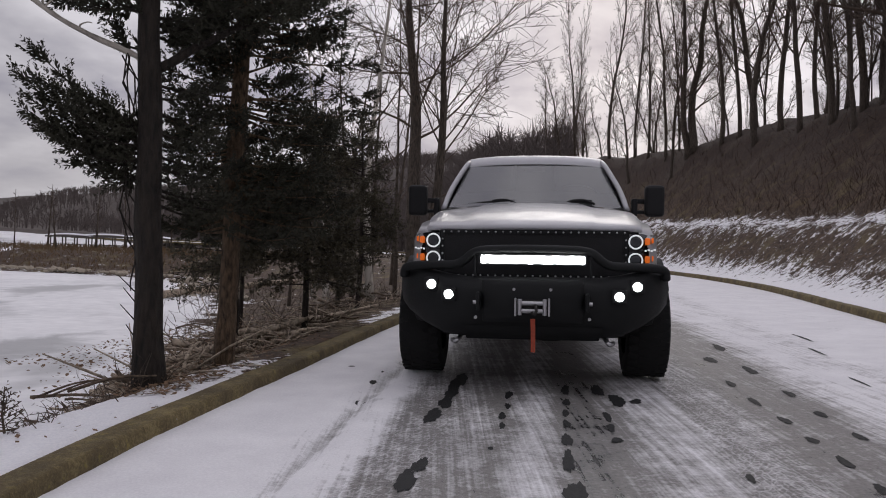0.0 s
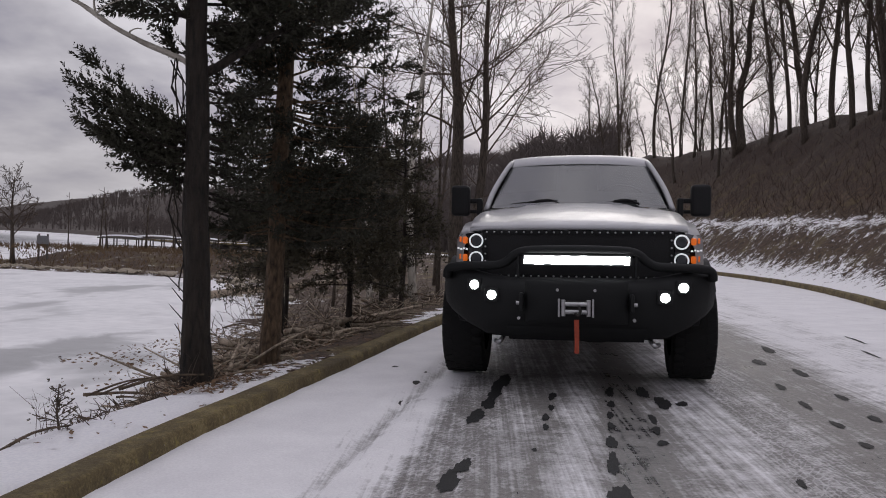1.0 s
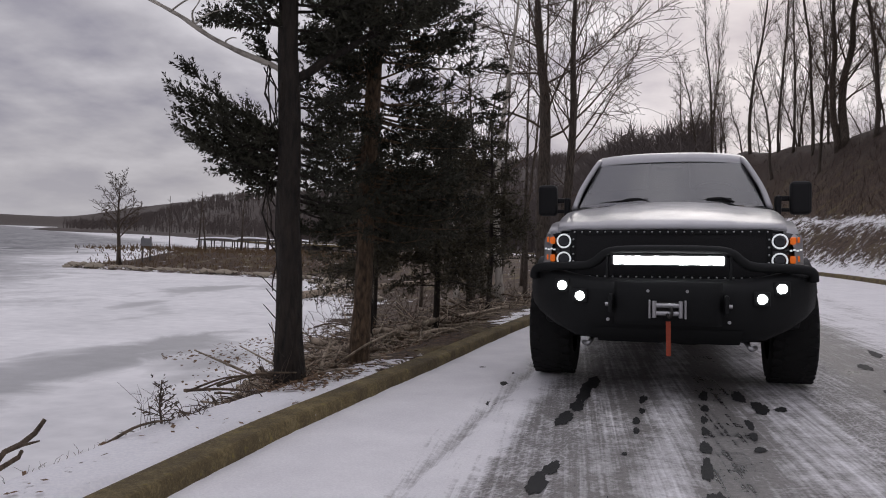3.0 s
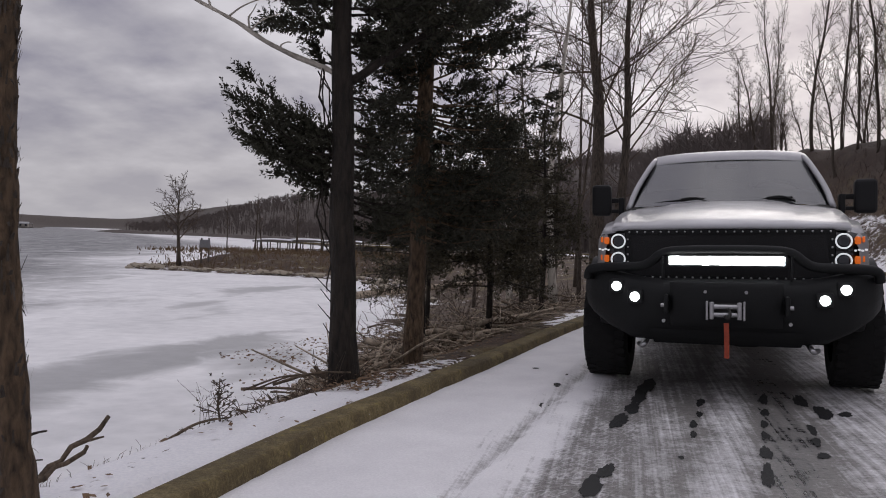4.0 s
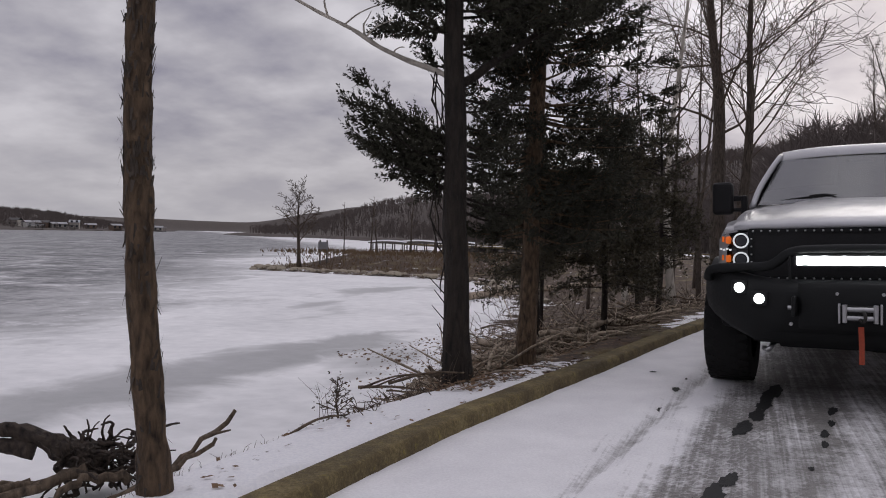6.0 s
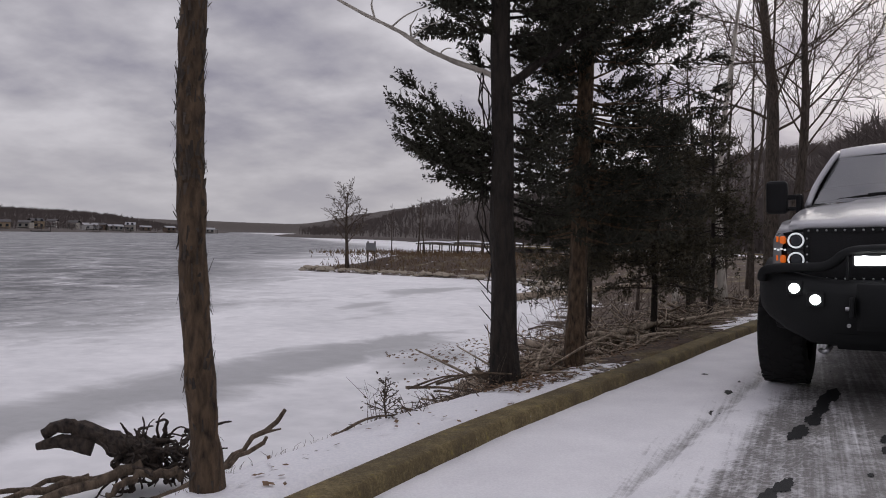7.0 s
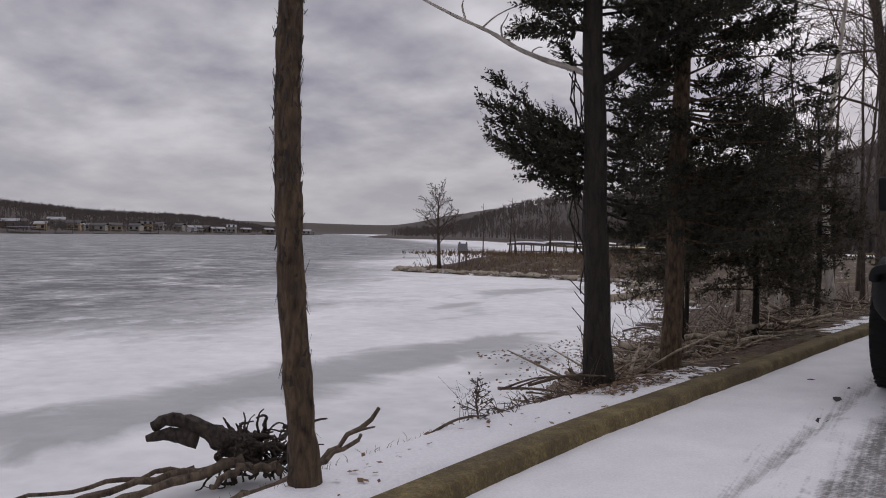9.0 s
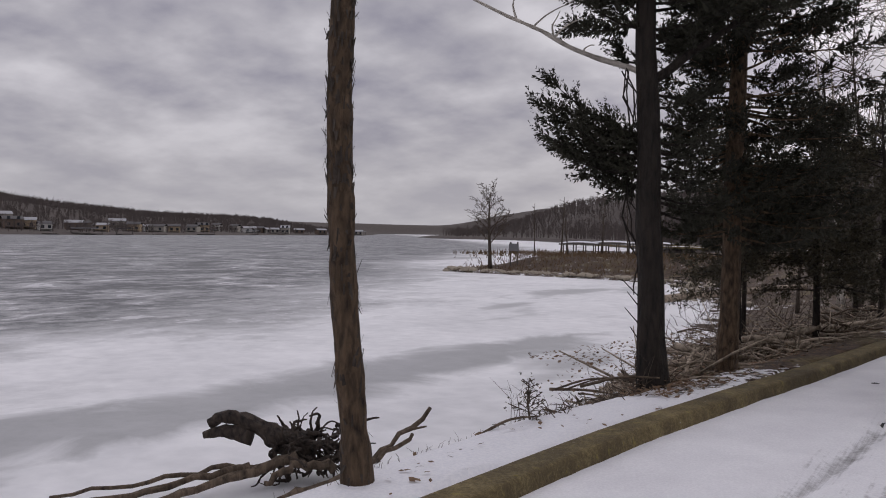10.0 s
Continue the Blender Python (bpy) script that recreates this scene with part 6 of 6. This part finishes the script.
def weeds():
    rng = random.Random(41)
    s = Soup()
    for k in range(330):
        y = rng.uniform(2.2, 6.6)
        xe = float(np.interp(y, [2, 2.9, 3.6, 4.6, 6, 6.6], [-2.45, -2.42, -2.42, -2.33, -2.05, -1.95]))
        tall = 4.2 < y < 5.5
        x = xe + rng.gauss(-0.06, 0.07)
        z = height(x, y) - 0.01
        n = rng.uniform(0.02, 0.07) if not tall or rng.random() < 0.9 else rng.uniform(0.12, 0.36)
        d = Vector((rng.gauss(0, 0.3), rng.gauss(0, 0.3), 1)).normalized()
        p = Vector((x, y, z))
        bend = Vector((rng.gauss(0, 0.25), rng.gauss(0, 0.25), 0)) * n
        r = 0.0014 + 0.006 * n * 0.4
        s.tube([p, p + d * n * 0.6, p + d * n + bend], [r, r * 0.8, r * 0.4], 3, cap=False)
        if n > 0.12:
            for j in range(4):
                q = p + d * n * rng.uniform(0.4, 0.9)
                e = q + Vector((rng.gauss(0, 0.06), rng.gauss(0, 0.06), rng.uniform(0.02, 0.08)))
                s.tube([q, e], [r * 0.6, r * 0.3], 3, cap=False)
    for k in range(420):
        y = 4.15 + 1.75 * rng.random() ** 0.8
        x = float(np.interp(y, [4.1, 4.8, 5.9], [-2.30, -2.30, -2.12])) + rng.gauss(-0.10, 0.12)
        p = Vector((x, y, height(x, y)))
        d = Vector((rng.gauss(0, 1), rng.gauss(0, 1), rng.uniform(0.0, 0.9))).normalized()
        n = rng.uniform(0.06, 0.26) * (0.7 + 0.3 * (y - 4.1))
        r = rng.uniform(0.0018, 0.005)
        s.tube([p, p + d * n * 0.5 + Vector((0, 0, 0.02)), p + d * n], [r, r * 0.8, r * 0.4], 3, cap=False)
    tagged(new("dry_weeds", s.mesh("dry_weeds", M["twig"])), "thin dry weed stems along the snowy bank edge", "weeds", kind="stuff")
    # a cedar seedling among them
    w, lf = Soup(), Soup()
    b = Vector((-2.29, 4.22, height(-2.29, 4.22)))
    w.tube([b, b + Vector((-0.02, 0, 0.12)), b + Vector((-0.01, 0, 0.27))], [0.008, 0.006, 0.003], 5)
    for k in range(16):
        q = b + Vector((-0.015, 0, 0.05 + 0.013 * k))
        limb(rng, w, lf, q, dirv(rng.uniform(0, 360), 30), 0.13 * (1.1 - 0.05 * k), 0.003, 60, 0.018, 0.0, 4, 0.4)
    t = new("cedar_seedling")
    part("stem", w.mesh("stem", M["twig"]), None, t)
    part("crown", lf.mesh("crown", M["young_needles"], False), None, t)
    tagged(t, "small dull-green cedar seedling at the snowy bank edge", "seedling")
    for seed, a, b2, r in ((51, (-2.36, 3.74, height(-2.36, 3.74)), (-2.22, 4.2, height(-2.22, 4.2) + 0.03), 0.010), (52, (-2.35, 5.05, 0.06), (-1.95, 5.5, 0.10), 0.012), (53, (-2.7, 5.3, -0.05), (-2.2, 5.45, 0.08), 0.009), (54, (-2.75, 5.6, -0.1), (-2.2, 5.6, 0.06), 0.008)):
        a, b2 = Vector(a), Vector(b2)
        mid = (a + b2) / 2 + Vector((0, 0, 0.035))
        s = Soup()
        pts = smooth_path([a, mid, b2], 5)
        s.tube(pts, [r * (1 - 0.05 * i) for i in range(len(pts))], 7, knob=0.2, rng=rng)
        tagged(new("fallen_branch", s.mesh("fallen_branch", M["old_drift"])), "bowed dead branch lying on the bank edge", "branch", "bank edge branches")


weeds()


def stump():
    """An uprooted root plate lying on the shore ice, snout to the lake."""
    rng = random.Random(61)
    o = Vector((-4.92, 4.72, LAKE + 0.02))
    right = Vector((0.73, 0.68, 0)).normalized()      # across the view
    away = Vector((-0.68, 0.73, 0)).normalized()

    def at(u, v, z):
        return o + right * u + away * v + Vector((0, 0, z))
    t = new("uprooted_stump")
    t.location = o
    body = Soup()
    line = smooth_path([at(-0.62, 0.05, 0.47), at(-0.46, 0.05, 0.53), at(-0.22, 0.03, 0.44), at(0.02, 0, 0.32), at(0.28, 0, 0.24)], 4)
    body.tube([p - o for p in line], [0.040, 0.046, 0.05, 0.052, 0.056, 0.06, 0.06, 0.065, 0.075, 0.08, 0.09, 0.10, 0.10, 0.11, 0.10, 0.08, 0.05], 9, knob=0.7, rng=rng)
    part("root_crown", body.mesh("root_crown", M["root"]), None, t, "black gnarled root crown")
    snout = Soup()
    snout.tube([p - o for p in smooth_path([at(-0.66, 0.02, 0.38), at(-0.48, 0.02, 0.41), at(-0.25, 0, 0.36)], 4)], [0.028, 0.04, 0.045, 0.05, 0.055, 0.06, 0.065, 0.07, 0.07], 8, knob=0.3, rng=rng)
    part("root", snout.mesh("root", M["root"]), None, t)
    for k in range(120):
        b = at(rng.uniform(-0.10, 0.50), rng.uniform(-0.18, 0.18), rng.uniform(0.03, 0.42))
        d = (right * rng.uniform(-0.15, 0.9) + away * rng.uniform(-0.8, 0.5) + Vector((0, 0, rng.uniform(-0.5, 1.0)))).normalized()
        ln = rng.uniform(0.18, 0.42)
        pts = [b]
        for i in range(7):
            d = (d + Vector((rng.gauss(0, 0.45), rng.gauss(0, 0.45), rng.gauss(0, 0.42)))).normalized()
            q = pts[-1] + d * ln / 7
            q.z = max(q.z, LAKE + 0.03)
            q.z = min(q.z, LAKE + 0.60)
            pts.append(q)
        s = Soup()
        r = rng.uniform(0.009, 0.026)
        s.tube([p - o for p in smooth_path(pts, 2)], [r * (1 - 0.05 * i) for i in range(15)], 6, knob=0.4, rng=rng)
        part("root", s.mesh("root", M["root"]), None, t)
    tagged(t, "uprooted dark stump with tangled roots on the shore ice", "stump")
    poles = [((-0.25, -0.1, 0.16), (-0.9, -0.22, 0.10), (-1.72, -0.40, 0.03), 0.026), ((-0.15, -0.15, 0.17), (-0.75, -0.38, 0.11), (-1.50, -0.66, 0.03), 0.036), ((0.12, -0.2, 0.24), (-0.30, -0.36, 0.15), (-0.95, -0.62, 0.03), 0.05),
             ((0.42, -0.22, 0.16), (0.10, -0.3, 0.19), (-0.12, -0.42, 0.10), 0.045), ((0.30, -0.55, 0.05), (0.75, -0.15, 0.20), (1.26, 0.18, 0.50), 0.034), ((0.18, -0.55, 0.05), (0.62, -0.3, 0.14), (1.12, 0.0, 0.34), 0.032), ((0.0, -0.66, 0.03), (0.3, -0.55, 0.10), (0.6, -0.42, 0.12), 0.032)]
    for k, (a, b, c, r) in enumerate(poles):
        pts = smooth_path([at(*a), at(*b), at(*c)], 6)
        s = Soup()
        pts = [q + Vector((rng.gauss(0, 0.012), rng.gauss(0, 0.012), rng.gauss(0, 0.012))) for q in pts]
        s.tube(pts, [r * 1.0 * (1 - 0.04 * i) for i in range(len(pts))], 8, knob=0.35, rng=rng)
        if k in (4, 1):
            q = pts[9]
            s.tube([q, q + right * 0.12 + Vector((0, 0, 0.04)), q + right * 0.24 + Vector((0, 0, 0.06))], [r * 0.5, r * 0.4, r * 0.2], 6)
        tagged(new("driftwood_pole", s.mesh("driftwood_pole", M["old_drift"])), "long bare driftwood pole leaning by the stump", "driftwood", "poles by the stump")


M["root"] = bark("blackened_root", (0.008, 0.006, 0.005), (0.075, 0.055, 0.042), 0.5, 26, 0.9)
stump()


def log_at(name, a, b, r, label):
    a, b = Vector(a), Vector(b)
    rng = random.Random(int(abs(a.x) * 100))
    s = Soup()
    pts = [a.lerp(b, i / 9) + Vector((0, 0, rng.gauss(0, r * 0.1))) for i in range(10)]
    s.tube(pts, [r * (1 - 0.04 * i) for i in range(10)], 9, knob=0.2, rng=rng)
    tagged(new(name, s.mesh(name, M["driftwood"])), label, "log")


log_at("fallen_log", (-8.9, 24.0, -0.88), (-5.0, 27.5, -0.45), 0.13, "big grey fallen log at the bay's head")
log_at("fallen_log", (-3.0, 8.6, -0.35), (-1.6, 9.6, 0.12), 0.055, "thick pale driftwood log in the heap")
log_at("fallen_log", (-2.3, 9.9, -0.1), (-0.9, 11.4, 0.16), 0.035, "snow-dusted straight log on the bank")


def spit_rocks():
    rng = random.Random(71)
    meshes = []
    for k in range(5):
        bm = bmesh.new()
        bmesh.ops.create_icosphere(bm, subdivisions=1, radius=1)
        for v in bm.verts:
            v.co *= rng.uniform(0.7, 1.15)
            v.co.z *= 0.6
        me = bpy.data.meshes.new("rock")
        bm.to_mesh(me); bm.free()
        me.materials.append(M["rock"])
        meshes.append(me)
    pts = [q for q in smooth_path([(*q, 0) for q in SHORE[9:18]], 30)]
    for k in range(190):
        q = pts[rng.randrange(len(pts))]
        x, y = q.x + rng.gauss(0.2, 0.5), q.y + abs(rng.gauss(0, 0.6)) + 0.1
        s = rng.uniform(0.07, 0.24)
        ob = new("rock", meshes[k % 5])
        ob.location = (x, y, max(height(x, y), LAKE) + s * 0.2)
        ob.scale = (s * 1.3, s, s)
        ob.rotation_euler = (0, 0, rng.uniform(0, 6.28))
        tagged(ob, "pale angular shore rock along the spit", "rock", "shore rocks")
    s = Soup()
    for k in range(5000):
        x, y = rng.uniform(-25, -6), rng.uniform(36.5, 44)
        if k % 5 == 0:
            zz = height(x, y)
        ln = rng.uniform(0.08, 0.3)
        p = Vector((x, y, zz - 0.05))
        s.tri(p + Vector((-0.03, 0, 0)), p + Vector((0.03, 0, 0)), p + Vector((rng.gauss(0, 0.1), 0, ln)))
    tagged(new("dead_grass", s.mesh("dead_grass", M["grass"], False)), "matted brown dead grass covering the spit", "grass", kind="stuff")


M["rock"] = plain("shore_rock", (0.30, 0.26, 0.20), 0.9, vary=0.4, scale=5, bump=0.5)
M["grass"] = plain("dead_grass", (0.13, 0.085, 0.045), 0.95, vary=0.4, scale=2)
spit_rocks()

# ---------------------------------------------------------------- spit: sign, boat shelters
M["timber"] = plain("grey_timber", (0.10, 0.09, 0.08), 0.9, vary=0.3)
M["roof_snow"] = plain("snowy_roof", (0.62, 0.63, 0.66), 0.7, vary=0.15)
M["sign"] = plain("grey_sign_board", (0.20, 0.20, 0.21), 0.6, vary=0.2)


def sign_board():
    x, y = -22.1, 38.6
    z = height(x, y)
    t = new("sign_board")
    t.location = (x, y, z)
    for dx in (-0.22, 0.22):
        part("post", block((dx, 0, 0.6), (0.07, 0.07, 1.5), 0.01), M["timber"], t)
    part("board", block((0, -0.05, 1.05), (0.62, 0.03, 0.42), 0.01), M["sign"], t)
    tagged(t, "small grey notice board on two posts on the spit", "sign")


sign_board()


def boat_shelter(x, y, w, d, h, yaw):
    t = new("boat_shelter")
    t.location = (x, y, LAKE)
    t.rotation_euler = (0, 0, radians(yaw))
    for i in range(4):
        for s in (-1, 1):
            part("post", block((w * (i / 3 - 0.5), s * d / 2, h / 2), (0.08, 0.08, h), 0), M["timber"], t)
    part("roof", loft([[(u * (w / 2 + 0.3), v * (d / 2 + 0.3), h + 0.08 * (1 - abs(v)) + 0.09 * (1 - u * u)) for v in (-1, -0.5, 0, 0.5, 1)] for u in np.linspace(-1, 1, 9)]), M["roof_snow"], t, "snow-covered low roof")
    part("fascia", block((0, -d / 2 - 0.3, h - 0.05), (w + 0.6, 0.06, 0.09), 0), M["timber"], t)
    part("fascia", block((0, d / 2 + 0.3, h - 0.05), (w + 0.6, 0.06, 0.09), 0), M["timber"], t)
    part("deck", block((0, 0, 0.35), (w, d * 0.9, 0.12), 0), M["timber"], t)
    part("rail", block((0, -d / 2, 0.95), (w, 0.06, 0.06), 0), M["timber"], t)
    tagged(t, "low open boat shelter with snowy roof on the ice", "boat shelter", "boat shelters")


boat_shelter(-24.6, 52.4, 2.1, 2.0, 1.5, 20)
boat_shelter(-22.6, 53.6, 2.2, 2.0, 1.55, 18)
boat_shelter(-21.2, 57.5, 2.4, 2.0, 1.5, 16)

# ---------------------------------------------------------------- far shore: houses and docks
M["house_wall"] = [plain("pale_siding", (0.30, 0.28, 0.25), 0.8, vary=0.15), plain("tan_siding", (0.34, 0.26, 0.17), 0.8, vary=0.15), plain("brown_siding", (0.14, 0.10, 0.075), 0.8, vary=0.2), plain("white_siding", (0.48, 0.47, 0.45), 0.8, vary=0.1)]
M["roofing"] = [plain("dark_shingles", (0.07, 0.065, 0.065), 0.9, vary=0.3), plain("snow_dusted_shingles", (0.30, 0.30, 0.31), 0.8, vary=0.2)]
M["pane"] = plain("dark_window", (0.03, 0.035, 0.04), 0.15)


def house(rng, x, y, w, d, h):
    z = max(height(x, y), LAKE + 0.4)
    t = new("lake_house")
    t.location = (x, y, z)
    t.rotation_euler = (0, 0, math.atan2(y, x) - math.pi / 2 + rng.uniform(-0.4, 0.4))
    part("wall", block((0, 0, h / 2 - 0.5), (w, d, h + 1), 0), rng.choice(M["house_wall"]), t)
    g = h * 0.38
    part("roof", loft([[(-w / 2 - 0.4, -d / 2 - 0.4, h - 0.1), (-w / 2 - 0.4, 0, h + g), (-w / 2 - 0.4, d / 2 + 0.4, h - 0.1)], [(w / 2 + 0.4, -d / 2 - 0.4, h - 0.1), (w / 2 + 0.4, 0, h + g), (w / 2 + 0.4, d / 2 + 0.4, h - 0.1)]]), rng.choice(M["roofing"]), t)
    n = max(2, int(w / 2.6))
    for i in range(n):
        for lv in range(2 if h > 3.6 else 1):
            part("window", block(((i + 0.5) / n * w - w / 2, -d / 2 - 0.03, 1.5 + 2.6 * lv), (1.2, 0.08, 1.3), 0), M["pane"], t)
    part("porch", block((0, -d / 2 - 1.2, 0.4), (w * 0.8, 2.4, 0.25), 0), M["timber"], t)
    tagged(t, "lakeside house with gabled roof on the far shore", "house", "far shore houses")


def far_shore():
    rng = random.Random(81)
    for k in range(26):
        az = 41 + 25 * (k + rng.uniform(-0.5, 0.5)) / 26
        r = float(np.interp(az, [37, 40, 46, 55, 65], [690, 560, 490, 390, 345])) + rng.uniform(8, 20) + 45 * rng.random() ** 2
        x, y = -math.sin(radians(az)) * r, math.cos(radians(az)) * r
        house(rng, x, y, rng.uniform(4.5, 8.5), rng.uniform(5, 7), rng.uniform(2.4, 3.8))
    for k in range(13):
        az = 41 + 25 * (k + rng.uniform(-0.5, 0.5)) / 13
        r = float(np.interp(az, [37, 40, 46, 55, 65], [690, 560, 475, 375, 328])) - rng.uniform(2, 10)
        x, y = -math.sin(radians(az)) * r, math.cos(radians(az)) * r
        t = new("boat_dock")
        t.location = (x, y, LAKE)
        t.rotation_euler = (0, 0, radians(az) + rng.uniform(-0.2, 0.2))
        w = rng.uniform(4, 8)
        part("deck", block((0, 0, 0.4), (w, 5, 0.3), 0), M["timber"], t)
        if rng.random() < 0.6:
            for s in (-1, 1):
                part("post", block((s * w * 0.45, 0, 1.4), (0.25, 0.25, 2.4), 0), M["timber"], t)
            part("roof", block((0, 0, 2.7), (w, 5, 0.3), 0.1), rng.choice(M["roofing"]), t)
        tagged(t, "timber boat dock at the far shore", "dock", "far shore docks")


far_shore()


def hill_brush():
    """Dry grass tufts and stems on the cut bank and the brown slope."""
    rng = random.Random(91)
    nr = np.random.default_rng(91)
    n = 26000
    line = np.array(hill_line)
    idx = nr.integers(0, len(line) - 1, n)
    s_ = np.abs(nr.normal(0, 1, n)) * 3.2 + 0.7
    t = line[np.minimum(idx + 1, len(line) - 1)] - line[idx]
    ln = np.maximum(np.hypot(t[:, 0], t[:, 1]), 1e-6)
    f = nr.random(n)
    x = line[idx, 0] + t[:, 0] * f + t[:, 1] / ln * s_
    y = line[idx, 1] + t[:, 1] * f - t[:, 0] / ln * s_
    keep = (y > 6) & (y < 60) & (x > 2)
    x, y, s_ = x[keep], y[keep], s_[keep]
    z, _ = terrain(x, y)
    soup = Soup()
    for i in range(len(x)):
        p = Vector((x[i], y[i], z[i] - 0.03))
        h = rng.uniform(0.10, 0.30) * (0.6 if s_[i] < 3 else 2.6)
        if s_[i] < 2.9 and i % 3:
            continue
        for k in range(2):
            w = rng.uniform(0.005, 0.012)
            a = rng.uniform(0, 6.28)
            o = Vector((math.cos(a), math.sin(a), 0)) * w
            soup.tri(p - o, p + o, p + Vector((rng.gauss(0, 0.45), rng.gauss(0, 0.45), rng.uniform(0.4, 1))) * h)
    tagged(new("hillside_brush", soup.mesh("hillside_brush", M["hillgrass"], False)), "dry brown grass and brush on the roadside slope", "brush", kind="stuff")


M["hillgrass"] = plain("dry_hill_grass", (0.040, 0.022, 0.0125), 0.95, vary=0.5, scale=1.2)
hill_brush()
